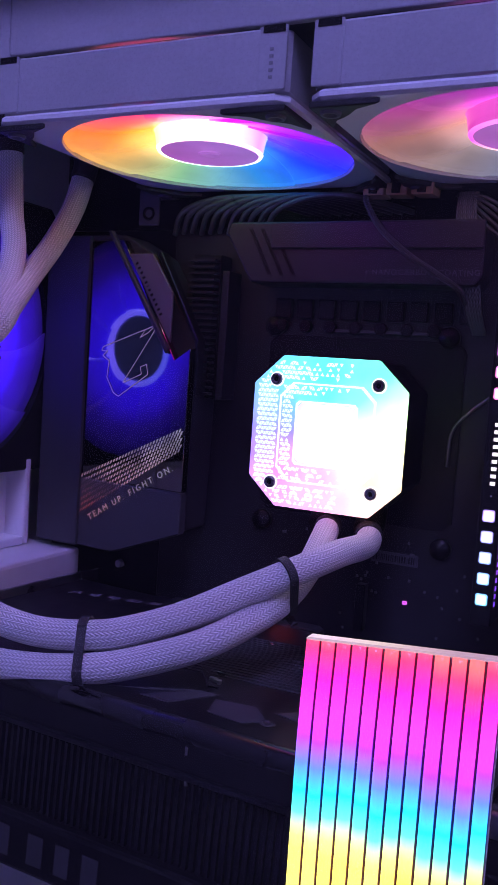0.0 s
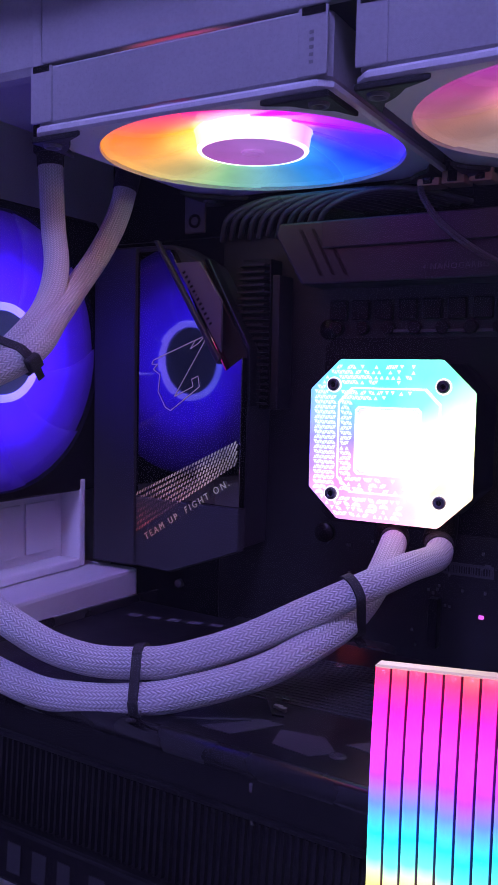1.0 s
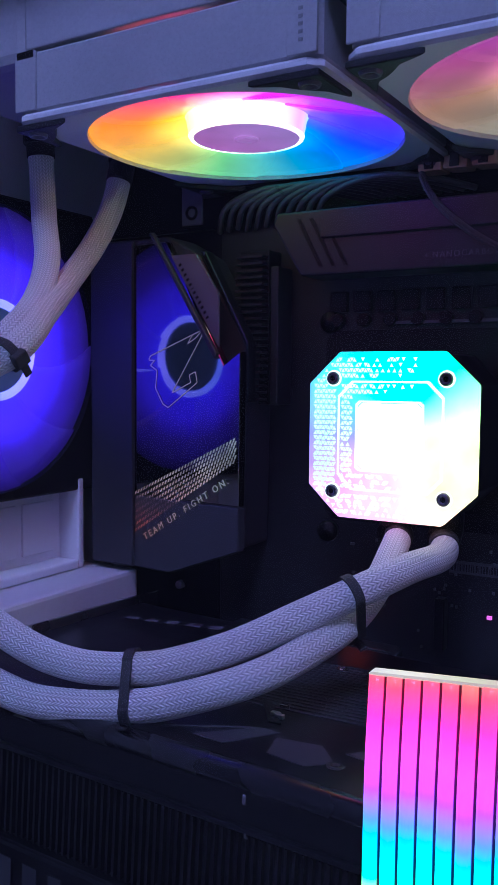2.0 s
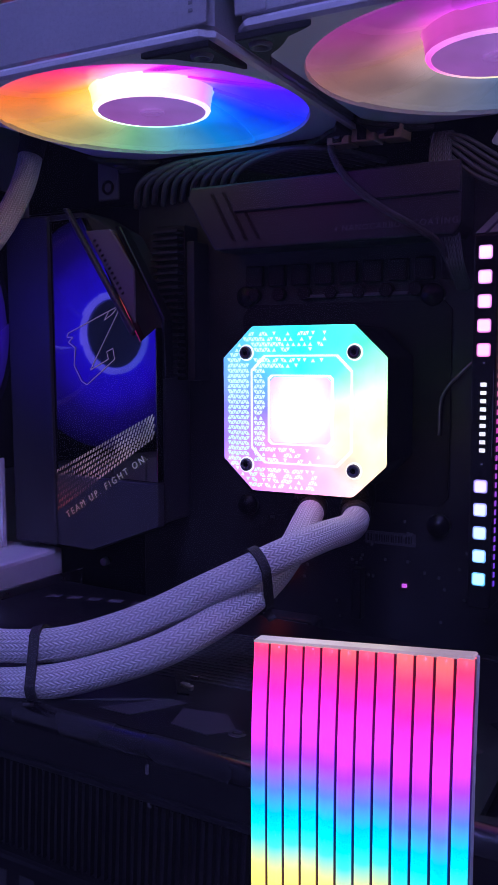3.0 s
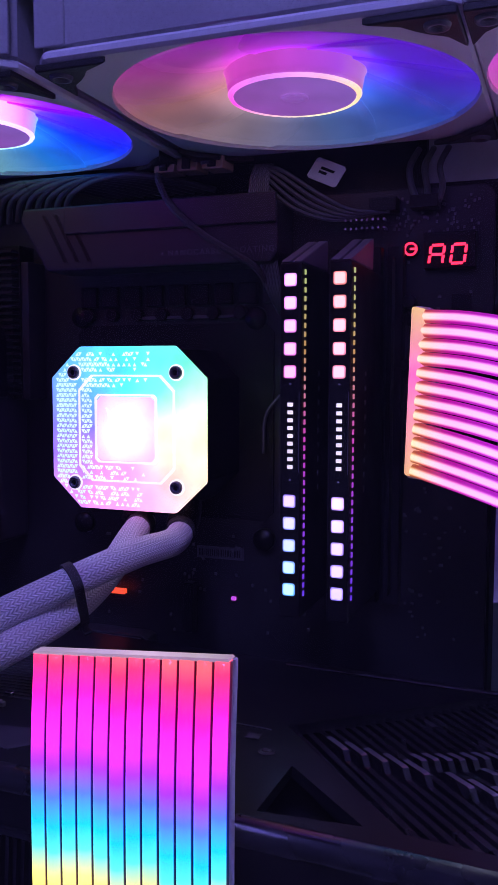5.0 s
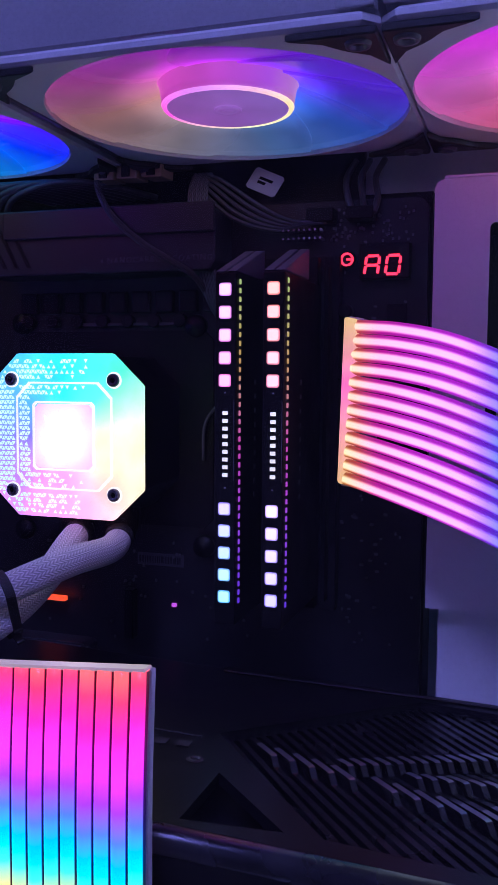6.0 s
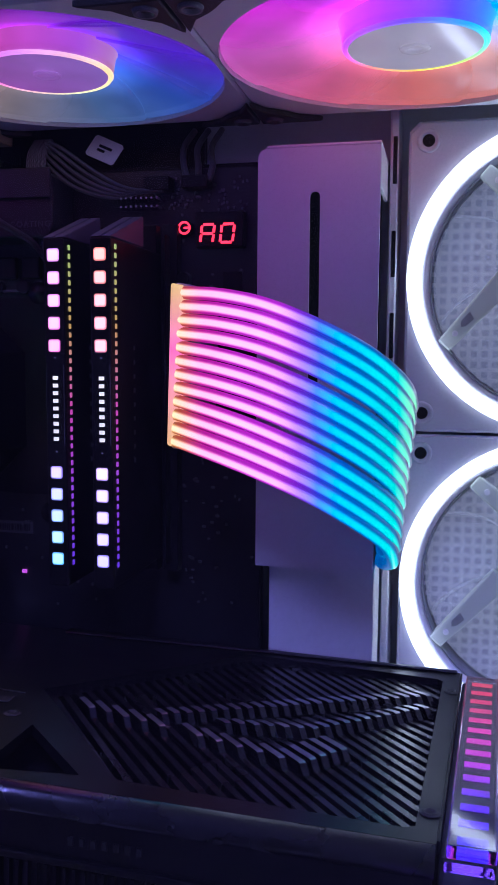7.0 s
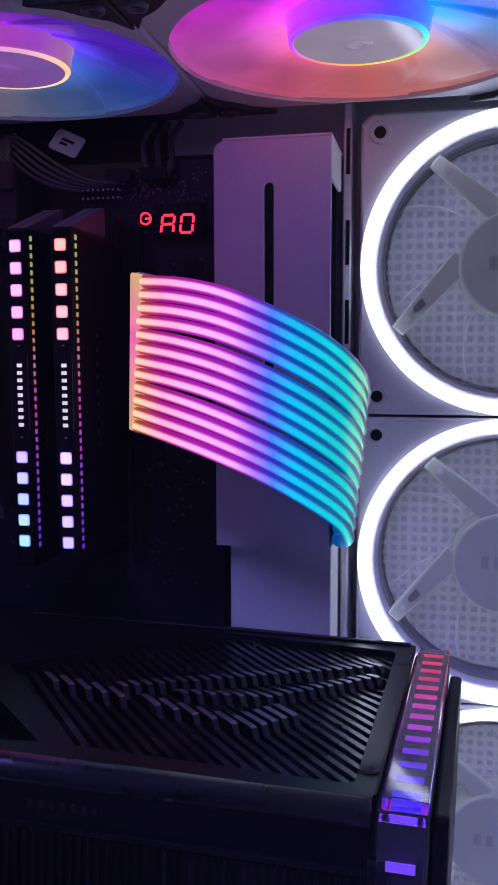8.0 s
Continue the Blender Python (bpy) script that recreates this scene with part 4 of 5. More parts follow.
# ---- memory ----
WINDOW = ((0.0002, -0.0017), (0.0008, -0.0023), (0.0042, -0.0023), (0.0048, -0.0017), (0.0048, 0.0017), (0.0042, 0.0023), (0.0008, 0.0023), (0.0002, 0.0017))
def memory(x, top, low, text, side, label):
    stick = thing("memory_module", label, "memory module", group="memory modules", at=pose(x, 0.073, 0.312))
    part("heat_spreader", prism([(-0.0040, -0.0665), (0.0040, -0.0665), (0.0040, 0.0615), (-0.0040, 0.0615)], 0.055, "y", 0.0, 0.0006), BLACK, stick)
    part("top_wedge", prism([(0.0, 0.0618), (0.0008, 0.0622), (0.0330, 0.0735), (0.0345, 0.0735), (0.0345, 0.0618)], 0.0035, "x", -0.0039, 0.0003, segments=1), WEDGE, stick, "grey metal end wedge")
    part("top_wedge", prism([(0.0, 0.0618), (0.0008, 0.0622), (0.0330, 0.0735), (0.0345, 0.0735), (0.0345, 0.0618)], 0.0035, "x", 0.0004, 0.0003, segments=1), WEDGE, stick, "grey metal end wedge")
    for z0, mat in ((0.0555, top), (-0.0235, low)):
        for i in range(5):
            z = z0 - i * 0.00812
            part("light_rim", prism([(-0.0026 + dx, z + dz) for dx, dz in WINDOW], 0.0005, "y", -0.0002), mat[1], stick, "coloured rim that draws a light window's halo")
            part("light_window", prism([(-0.0026 + dx * 0.82 + 0.00045, z + dz * 0.82) for dx, dz in WINDOW], 0.0006, "y", -0.0004), mat[0], stick, "glowing square window")
    bars([0.0019] * 9, 0.0020, 0.0009, text, stick, pose(0.0002, -0.0003, -0.0120) @ FACE @ pose(0, 0, 0, 0, 0, 90))
    dot = None
    for i in range(38):
        if dot is None:
            dot = part("side_light", box(0.0040, 0.0044, 0.0035, 0.0048, 0.0576, 0.0594), side, stick, "small side light")
            continue
        ob = new("side_light", dot.data)
        ob.parent = stick
        ob.matrix_basis = pose(0, 0, -i * 0.00315)
    part("etched_line", box(0.0033, 0.0035, -0.0003, 0.0, -0.0130, 0.0160), PRINT_DIM, stick, "thin etched line")
    for z in (0.0185, -0.0160):
        part("print_dot", box(-0.0002, 0.0004, -0.0003, 0.0, z, z + 0.0004), PAPER, stick)
    bars([0.0024] * 9, 0.0018, 0.0030, PRINT_DIM, stick, pose(0.0042, 0.022, -0.022, 90, 0, 90) @ pose(0, 0, 0, 0, 0, 90), name="side_lettering")
    return stick


def led(name, a, b, s, lo, hi):
    """A window's pale core and its coloured rim, which draws the halo of its light."""
    pale = [tuple(0.24 + 0.76 * k for k in c) for c in (a, b)]
    return glow(name, ((0, pale[0]), (1, pale[1])), s * 1.15, "z", lo, hi, mottle=0.05), glow(name + "_rim", ((0, a), (1, b)), s * 0.75, "z", lo, hi, mottle=0.05)
SIDE = glow("memory_side_light", RAINBOW((0.35, 0.15, 1.0), (0.6, 0.2, 1.0), (0.9, 0.2, 0.7), (0.9, 0.6, 0.3), (0.7, 0.8, 0.4)), 0.45, "height", 0.195, 0.312)
TXT = glow("memory_text_light", ((0, (0.85, 0.75, 1.0)), (1, (0.95, 0.85, 1.0))), 0.8, "z", -0.02, 0.02)
memory(0.0535, led("leds_a", (1.0, 0.10, 0.42), (0.75, 0.28, 1.0), 1.3, 0.0, 0.06), led("leds_b", (0.10, 0.48, 1.0), (0.36, 0.20, 1.0), 1.35, -0.06, -0.02), TXT, SIDE, "black memory module with pink and blue square lights")
memory(0.0715, led("leds_c", (1.0, 0.28, 0.55), (1.0, 0.22, 0.18), 1.3, 0.0, 0.06), led("leds_d", (0.28, 0.20, 1.0), (0.60, 0.36, 1.0), 1.35, -0.06, -0.02), TXT, SIDE, "black memory module with rose and violet square lights")
for x in (0.0535, 0.0625, 0.0715, 0.0805):
    part("memory_slot", box(x - 0.0033, x + 0.0033, 0.1240, BY, 0.2400, 0.3850, 0.0004), CHIP, board)


# ---- pump block ----
PX, PZ = -0.0202, 0.3119
pump = thing("pump_block", "octagonal pump block glowing white, violet and mint", "cooling pump", at=pose(PX, 0.0862, PZ))
def octagon(h, c):
    return [(-h, -h + c), (-h + c, -h), (h - c, -h), (h, -h + c), (h, h - c), (h - c, h), (-h + c, h), (-h, h - c)]
PASTEL = glow("pump_glow", RAINBOW((0.34, 0.30, 1.0), (0.66, 0.36, 1.0), (1.0, 0.45, 0.88), (1.0, 0.70, 0.62), (0.85, 0.92, 0.62), (0.28, 0.92, 0.70), (0.16, 0.78, 0.90), (0.22, 0.56, 1.0), (0.34, 0.30, 1.0)), 1.25, "face", mottle=0.22)
part("body", prism(octagon(0.0325, 0.0122), 0.0412, "y", 0.0030, 0.0008), BLACK, pump, "black pump body")
face = part("face_plate", prism([(a * 1.018, b * 0.973) for a, b in octagon(0.0342, 0.0130)], 0.0030, "y", 0.0, 0.0007), PASTEL, pump, "glowing frosted face plate")
TRI_L = glow("pump_triangle_light", RAINBOW((0.75, 1.0, 1.0), (0.9, 0.95, 1.0), (1.0, 0.85, 1.0)), 1.0, "x", -0.03, 0.03)
bm = bmesh.new()
HB, RISE = 0.0012, 0.0021
for j in range(31):
    for i in range(36):
        x, z = -0.0318 + i * HB, -0.0318 + j * RISE
        mid = z + RISE / 2
        if max(abs(x), abs(mid)) > 0.0318 or abs(x) + abs(mid) > 0.0530 or max(abs(x), abs(mid)) < 0.0155:
            continue
        if 0.0208 < max(abs(x), abs(mid)) < 0.0232 or min((x - a) ** 2 + (mid - b) ** 2 for a in (-0.0238, 0.0226) for b in (-0.0227, 0.0227)) < 0.0040 ** 2:
            continue
        keep = 1.0 if x < -0.0232 and abs(mid) < 0.024 else 0.92 - max(0.0, x + 0.018) * 28
        if rng.random() < keep:
            lo, hi = (z + 0.00026, z + RISE - 0.00034) if (i + j) % 2 else (z + RISE - 0.00026, z + 0.00034)
            bm.faces.new([bm.verts.new((p, -0.0002, q)) for p, q in ((x - HB * 0.70, lo), (x + HB * 0.70, lo), (x, hi))])
tagged(part("triangle_pattern", bm, TRI_L, face, "fine pattern of lit triangles"), kind="stuff")
def loop_frame(h, c, w, y0, y1, mat, name, parent, label=""):
    bm = bmesh.new()
    rings = [[bm.verts.new((x, y, z)) for x, z in octagon(hh, c)] for hh, y in ((h, y1), (h, y0), (h - w, y0), (h - w, y1))]
    for a in range(4):
        for i in range(8):
            p, q = rings[a], rings[(a + 1) % 4]
            bm.faces.new((p[i], p[(i + 1) % 8], q[(i + 1) % 8], q[i]))
    bmesh.ops.recalc_face_normals(bm, faces=bm.faces)
    return part(name, bm, mat, parent, label)
HOT = glow("pump_white_light", ((0, (0.75, 0.72, 1.0)), (0.6, (1.0, 0.80, 0.95)), (1, (1.0, 0.92, 1.0))), 1.05, "x", -0.03, 0.03)
loop_frame(0.0218, 0.0060, 0.0007, -0.0005, 0.0004, HOT, "inner_frame", pump, "bright line frame")
loop_frame(0.0140, 0.0014, 0.0007, -0.0008, 0.0004, HOT, "centre_frame", pump, "bright line frame")
part("centre_light", prism(octagon(0.0130, 0.0016), 0.0006, "y", -0.0004), glow("pump_centre", ((0, (1, 0.90, 1)), (0.5, (1.0, 0.66, 0.95)), (1, (0.8, 0.40, 0.85))), 1.25, "out", 0.003, 0.017), pump, "bright centre window")
part("emblem", prism([(-0.0075, -0.0075), (0.0015, -0.0085), (0.0070, -0.0030), (0.0055, 0.0060), (0.0020, 0.0085), (-0.0040, 0.0040), (-0.0085, 0.0082), (-0.0060, 0.0)], 0.0004, "y", -0.0009), glow("emblem_light", ((0, (1, 0.97, 1)), (1, (1, 0.97, 1))), 2.6), pump, "white emblem shape")
for x in (-0.0238, 0.0226):
    for z in (-0.0227, 0.0227):
        screw = part("screw", lathe([(0.0011, -0.0006), (0.0012, -0.0018), (0.0021, -0.0020), (0.0026, -0.0013), (0.0026, 0.0)], 28, closed=False, m=pose(x, 0, z, -90)), SCREW, pump, "slate socket-head screw", smooth=True)
        part("socket", rod(0.00125, -0.0012, -0.0006, 6, m=pose(x, 0, z, -90)), BLACK, screw, "dark hexagonal socket")
        part("washer", lathe([(0.0026, -0.0004), (0.0030, -0.0005), (0.0033, -0.0003), (0.0033, 0.0), (0.0026, 0.0)], 28, m=pose(x, 0, z, -90)), HOT, screw, "pale lit washer", smooth=True)
for x in (-0.0105, 0.0105):
    part("hose_elbow", sweep(glide([(0.0085 + x, 0.016, -0.030), (0.0088 + x, 0.0145, -0.036), (0.0090 + x, 0.010, -0.0405)], 6), 0.0066, 20), BLACK, pump, "black swivel elbow", smooth=True)


# ---- hoses ----
def hose(points, label, r=0.0054):
    line = glide(points, 14)
    ob = thing("coolant_hose", label, "hose", group="coolant hoses")
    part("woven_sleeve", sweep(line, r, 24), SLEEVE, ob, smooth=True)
    part("end_collar", sweep(line[2:9], r * 1.08, 24), RUBBER, ob, "black end collar", smooth=True)
    part("end_collar", sweep(line[-8:], r * 1.10, 24), RUBBER, ob, "black end collar", smooth=True)
    return ob

HOSE_A = [(-0.0010, 0.0985, 0.2720), (0.0040, 0.0800, 0.2690), (0.0017, 0.0541, 0.2692), (-0.0052, 0.0327, 0.2659), (-0.0210, 0.0155, 0.2576), (-0.0354, 0.0024, 0.2498), (-0.0497, -0.0072, 0.2443), (-0.0631, -0.0148, 0.2414), (-0.0860, -0.0206, 0.2404), (-0.1085, -0.0249, 0.2465), (-0.1345, -0.0304, 0.2636), (-0.1477, -0.0367, 0.2954), (-0.1400, -0.0260, 0.3280), (-0.1310, -0.0060, 0.3480), (-0.1400, 0.0180, 0.3630), (-0.1530, 0.0380, 0.3820), (-0.1640, 0.0480, 0.4010), (-0.1670, 0.0500, 0.4200), (-0.1680, 0.0500, 0.4360)]
HOSE_B = [(-0.0200, 0.1000, 0.2720), (-0.0150, 0.0800, 0.2690), (-0.0122, 0.0541, 0.2587), (-0.0126, 0.0288, 0.2519), (-0.0201, 0.0059, 0.2457), (-0.0297, -0.0053, 0.2407), (-0.0459, -0.0129, 0.2348), (-0.0593, -0.0196, 0.2316), (-0.0822, -0.0253, 0.2287), (-0.1057, -0.0297, 0.2300), (-0.1365, -0.0353, 0.2441), (-0.1556, -0.0446, 0.2854), (-0.1420, -0.0380, 0.3230), (-0.1235, -0.0100, 0.3430), (-0.1350, 0.0180, 0.3590), (-0.1490, 0.0450, 0.3730), (-0.1555, 0.0700, 0.3930), (-0.1570, 0.0850, 0.4130), (-0.1560, 0.0920, 0.4360)]
hose(HOSE_A, "white braided coolant hose tied beside another, running to the radiator")
hose(HOSE_B, "white braided coolant hose lying on the graphics card's edge")

def cable_tie(at, label, r=0.0058):
    """A flat band drawn round both hoses where the upper one is nearest to a place, its head at the lower end."""
    upper, lower = glide(HOSE_A, 14), glide(HOSE_B, 14)
    k = min(range(len(upper)), key=lambda i: (upper[i] - Vector(at)).length)
    p = upper[k]
    q = min(lower, key=lambda v: (v - p).length)
    along = (upper[k + 1] - upper[k - 1]).normalized()
    up = p - q
    up = (up - along * up.dot(along))
    reach, up = up.length / 2, up.normalized()
    side = up.cross(along)
    turn = Matrix((side, up, along)).transposed().to_4x4()
    tie = thing("cable_tie", label, "cable tie", group="cable ties", at=Matrix.Translation((p + q) / 2) @ turn)
    bm = bmesh.new()
    rings = []
    for i in range(48):
        a = math.tau * (i + 0.5) / 48
        c, d = math.cos(a), math.sin(a)
        lift = math.copysign(reach, d)
        rings.append([bm.verts.new((c * rr * (0.93 if abs(d) < 0.3 else 1.0), d * rr + lift, w)) for rr, w in ((r, -0.0016), (r + 0.0009, -0.0016), (r + 0.0009, 0.0016), (r, 0.0016))])
    for i in range(48):
        u, v = rings[i], rings[(i + 1) % 48]
        for j in range(4):
            bm.faces.new((u[j], u[(j + 1) % 4], v[(j + 1) % 4], v[j]))
    bmesh.ops.recalc_face_normals(bm, faces=bm.faces)
    part("band", bm, RUBBER, tie)
    low = -reach - r
    part("head", box(-0.0030, 0.0024, low - 0.0030, low + 0.0006, -0.0028, 0.0028, 0.0006), RUBBER, tie)
    part("tail", box(0.0024, 0.0070, low - 0.0022, low - 0.0011, -0.0015, 0.0015, 0.0003), RUBBER, tie)
    return tie

cable_tie((-0.0665, -0.0150, 0.2410), "black cable tie round both hoses by the graphics card")
cable_tie((-0.0100, 0.0310, 0.2630), "black cable tie round both hoses under the pump")
cable_tie((-0.1330, -0.0110, 0.3440), "black cable tie round both hoses near the radiator")


# ---- graphics card ----
# its plane leans slightly: lower to the front wall of the case and to the board
GZ = 0.2225
card = thing("graphics_card", "large dark graphics card lying flat with a slatted backplate", "graphics card", at=Matrix.Translation((0.10, 0.0, GZ)) @ pose(0, 0, 0, -2.4, 1.4, 0))
def gx(x):
    return x - 0.10
# triangle opening and slatted field are real holes: the plate is built from strips round them
front, back, left, right = -0.0300, 0.0985, gx(-0.1510), gx(0.2010)
T = [(gx(0.0761), 0.0070), (gx(0.0761), -0.0227), (gx(0.1028), -0.0190)]
G = [(gx(0.0660), 0.0345), (gx(0.1130), -0.0185), (gx(0.1865), -0.0205), (gx(0.1888), -0.0190), (gx(0.1948), 0.0870), (gx(0.1930), 0.0890), (gx(0.1235), 0.0930)]
def askew(bm):
    """The card's end runs a little inwards towards its front edge."""
    for v in bm.verts:
        if v.co.x > gx(0.15):
            v.co.x += 0.0594 * (v.co.y - 0.0973)
    return bm
def inset(points, k):
    c = Vector((sum(p[0] for p in points) / len(points), sum(p[1] for p in points) / len(points)))
    return [tuple(c + (Vector(p) - c) * k) for p in points]
def plate_with_holes(outer, holes, z0, z1):
    bm = bmesh.new()
    edges = []
    for loop in (outer, *holes):
        vs = [bm.verts.new((x, y, z1)) for x, y in loop]
        edges += [bm.edges.new((vs[i], vs[(i + 1) % len(vs)])) for i in range(len(vs))]
    bmesh.ops.triangle_fill(bm, use_beauty=True, use_dissolve=False, edges=edges)
    def in_hole(c):
        for h in holes:
            odd = False
            for i in range(len(h)):
                (ax, ay), (bx, by) = h[i], h[(i + 1) % len(h)]
                if (ay > c.y) != (by > c.y) and c.x < (bx - ax) * (c.y - ay) / (by - ay) + ax:
                    odd = not odd
            if odd:
                return True
        return False
    bmesh.ops.delete(bm, geom=[f for f in bm.faces if in_hole(f.calc_center_median())], context="FACES_ONLY")
    out = bmesh.ops.extrude_face_region(bm, geom=bm.faces[:])
    bmesh.ops.translate(bm, verts=[v for v in out["geom"] if isinstance(v, bmesh.types.BMVert)], vec=(0, 0, z0 - z1))
    bmesh.ops.recalc_face_normals(bm, faces=bm.faces)
    return bm
plate = part("backplate", plate_with_holes([(left, front + 0.004), (right - 0.0073, front + 0.004), (right, back), (left, back)], [T, G], -0.0035, 0.0), GRAPHITE, card, "graphite metal backplate")
part("rim", sweep([Vector((left, front + 0.0036, -0.0040)), Vector((right - 0.0074, front + 0.0036, -0.0040))], 0.0040, 24), RIM, card, "rounded metal edge", smooth=True)
part("triangle_lip", prism(inset(T, 1.0), -0.001, "z", -0.0125), BLACK, card)
part("well", prism([(a, b) for a, b in inset(G, 1.0)], -0.002, "z", -0.0120), BLACK, card, "dark finned well")
part("body", askew(box(left, gx(0.2065), front + 0.0015, back, -0.066, -0.0142, 0.0020)), BLACK, card)
part("upper_side", box(left, gx(0.1932), front + 0.0005, front + 0.006, -0.0165, -0.0040, 0.0006), BLACK, card)

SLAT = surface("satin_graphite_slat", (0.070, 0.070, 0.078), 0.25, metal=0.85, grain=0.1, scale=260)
FACET = surface("slat_highlight", (0.40, 0.40, 0.43), 0.36, metal=0.9, grain=0.1, scale=260)
# slats at 45 degrees, each with bent facets that stand proud
DX, DY = 0.630, -0.777
def slat_span(c):
    """Ends of the slat line at offset c across the slatted field (local x, y)."""
    hits = []
    for i in range(len(G)):
        (ax, ay), (bx, by) = G[i], G[(i + 1) % len(G)]
        da, db = -DY * ax + DX * ay - c, -DY * bx + DX * by - c
        if (da > 0) != (db > 0):
            k = da / (da - db)
            hits.append((ax + (bx - ax) * k, ay + (by - ay) * k))
    return sorted(hits) if len(hits) == 2 else None
def bend_front(x):
    """Where a slat at x bends: rows that dip to the card's middle and rise to its end."""
    return 0.0239 - 0.268 * (x - 0.0944) if x < 0.157 else 0.0072 + 1.22 * (x - 0.157)
def bend_back(x):
    return 0.0293 + 0.55 * (x - 0.1124)
def bend_middle(x):
    return (bend_front(x) + bend_back(x)) / 2 + 0.001
c = -DY * gx(0.0660) + DX * 0.0345 + 0.0030
row = 0
while True:
    span = slat_span(c)
    if span is None:
        break
    (x0, y0), (x1, y1) = span
    length = math.hypot(x1 - x0, y1 - y0)
    across = Vector((-DY, DX, 0)) * 0.00098
    marks = []
    for line, run in ((bend_back, 0.0075), (bend_middle, 0.0065), (bend_front, 0.0125)):
        if line is not bend_front and row < 7:
            continue
        s = next((k * 0.0005 for k in range(int(length / 0.0005)) if y0 + DY * k * 0.0005 < line(x0 + 0.10 + DX * k * 0.0005)), None)
        if s is not None and s > run + 0.003 and s + 0.004 < length and (not marks or s - run > marks[-1][0] + 0.0005):
            marks += [(s - run, -0.0013), (s - 0.0008, -0.0002), (s, -0.0004), (s + 0.0022, -0.0030)]
    marks = [(0.0, -0.0022), *marks, (length, -0.0016)]
    bm = bmesh.new()
    prev = None
    for step, (s, up) in enumerate(marks):
        p = Vector((x0 + DX * s, y0 + DY * s, 0))
        ring = [bm.verts.new(p + q) for q in (Vector((0, 0, up)) - across, Vector((0, 0, up)) + across, across + Vector((0, 0, -0.0085)), -across + Vector((0, 0, -0.0085)))]
        if prev:
            for k in range(4):
                f = bm.faces.new((prev[k], prev[(k + 1) % 4], ring[(k + 1) % 4], ring[k]))
                # the highlight on the proud run is put into a paler metal
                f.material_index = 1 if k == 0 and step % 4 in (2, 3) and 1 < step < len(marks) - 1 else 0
        else:
            bm.faces.new(ring)
        prev = ring
    bm.faces.new(prev[::-1])
    bmesh.ops.recalc_face_normals(bm, faces=bm.faces)
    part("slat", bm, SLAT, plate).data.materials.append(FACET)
    c += 0.0039
    row += 1

for x, y in ((0.0665, 0.0125), (0.1921, -0.0118), (0.1978, 0.0770), (0.0050, -0.0135), (-0.0300, 0.0680)):
    s = part("screw", lathe([(0.0, -0.0003), (0.0008, -0.0003), (0.0013, 0.0004), (0.0019, 0.0003), (0.0022, 0.0), (0.0025, 0.0003), (0.0027, 0.0)], 28, closed=False, m=pose(gx(x), y, 0.0002)), STEEL if x < 0.0 else ALLOY, plate, smooth=True)
part("groove_line", askew(box(gx(0.2011), gx(0.2018), front + 0.005, back - 0.001, -0.0030, 0.0002)), BLACK, card)
# fine ribs and pale printed shapes near the hoses
for i in range(20):
    bm = prism([(gx(-0.075) + i * 0.0012, 0.010 + i * 0.0030), (gx(0.020) - i * 0.0002, 0.022 + i * 0.0030), (gx(0.020) - i * 0.0002, 0.0228 + i * 0.0030), (gx(-0.075) + i * 0.0012, 0.0108 + i * 0.0030)], 0.0004, "z", 0.0)
    part("rib", bm, SHROUD, plate)
MARK = surface("pale_printed_mark", (0.075, 0.075, 0.085), 0.4, metal=0.4, grain=0.2, scale=300)
for pts in ([(-0.0520, -0.0190), (-0.0390, -0.0120), (-0.0230, -0.0010), (-0.0300, -0.0040), (-0.0400, -0.0110)],
            [(-0.0400, -0.0190), (-0.0290, -0.0190), (-0.0190, -0.0020), (-0.0260, -0.0020)],
            [(-0.0150, -0.0175), (-0.0020, -0.0190), (0.0040, -0.0120), (-0.0040, -0.0030), (-0.0180, -0.0060)],
            [(0.0040, -0.0040), (0.0160, -0.0060), (0.0230, 0.0080), (0.0130, 0.0080)]):
    part("printed_mark", prism([(gx(a), b) for a, b in pts], 0.0003, "z", 0.0), MARK, plate, "pale printed angular mark")
part("slot_mark", prism([(gx(-0.038), 0.020), (gx(-0.035), 0.021), (gx(-0.022), 0.004), (gx(-0.026), 0.003)], 0.0006, "z", 0.0), BLACK, plate)
for x, y in ((-0.0295, 0.0165), (-0.0285, 0.0085), (-0.0265, 0.0075)):
    part("chip_part", box(gx(x), gx(x) + 0.0030, y, y + 0.0018, 0.0, 0.0016, 0.0002), STEEL, plate)
bars((0.0080, 0.0075, 0.0075, 0.0085, 0.0080, 0.0080), 0.0050, 0.0020, PRINT_DIM, plate, pose(gx(-0.1400), 0.0720, 0.0003, 0, 0, 16), name="lettering")
bars((0.0058, 0.0060), 0.0044, 0.0014, PRINT, plate, pose(gx(0.0490), 0.0200, 0.0003, 0, 0, 8), name="lettering")
part("print_line", box(gx(0.046), gx(0.062), 0.0290, 0.0296, 0.0, 0.0003), PRINT, plate)
part("back_flange", prism([(gx(0.046), 0.0930), (gx(0.130), 0.0955), (gx(0.200), 0.0965), (gx(0.200), 0.0985), (gx(0.046), 0.0985)], 0.0010, "z", 0.0, 0.0004, segments=1), GRAPHITE, plate)
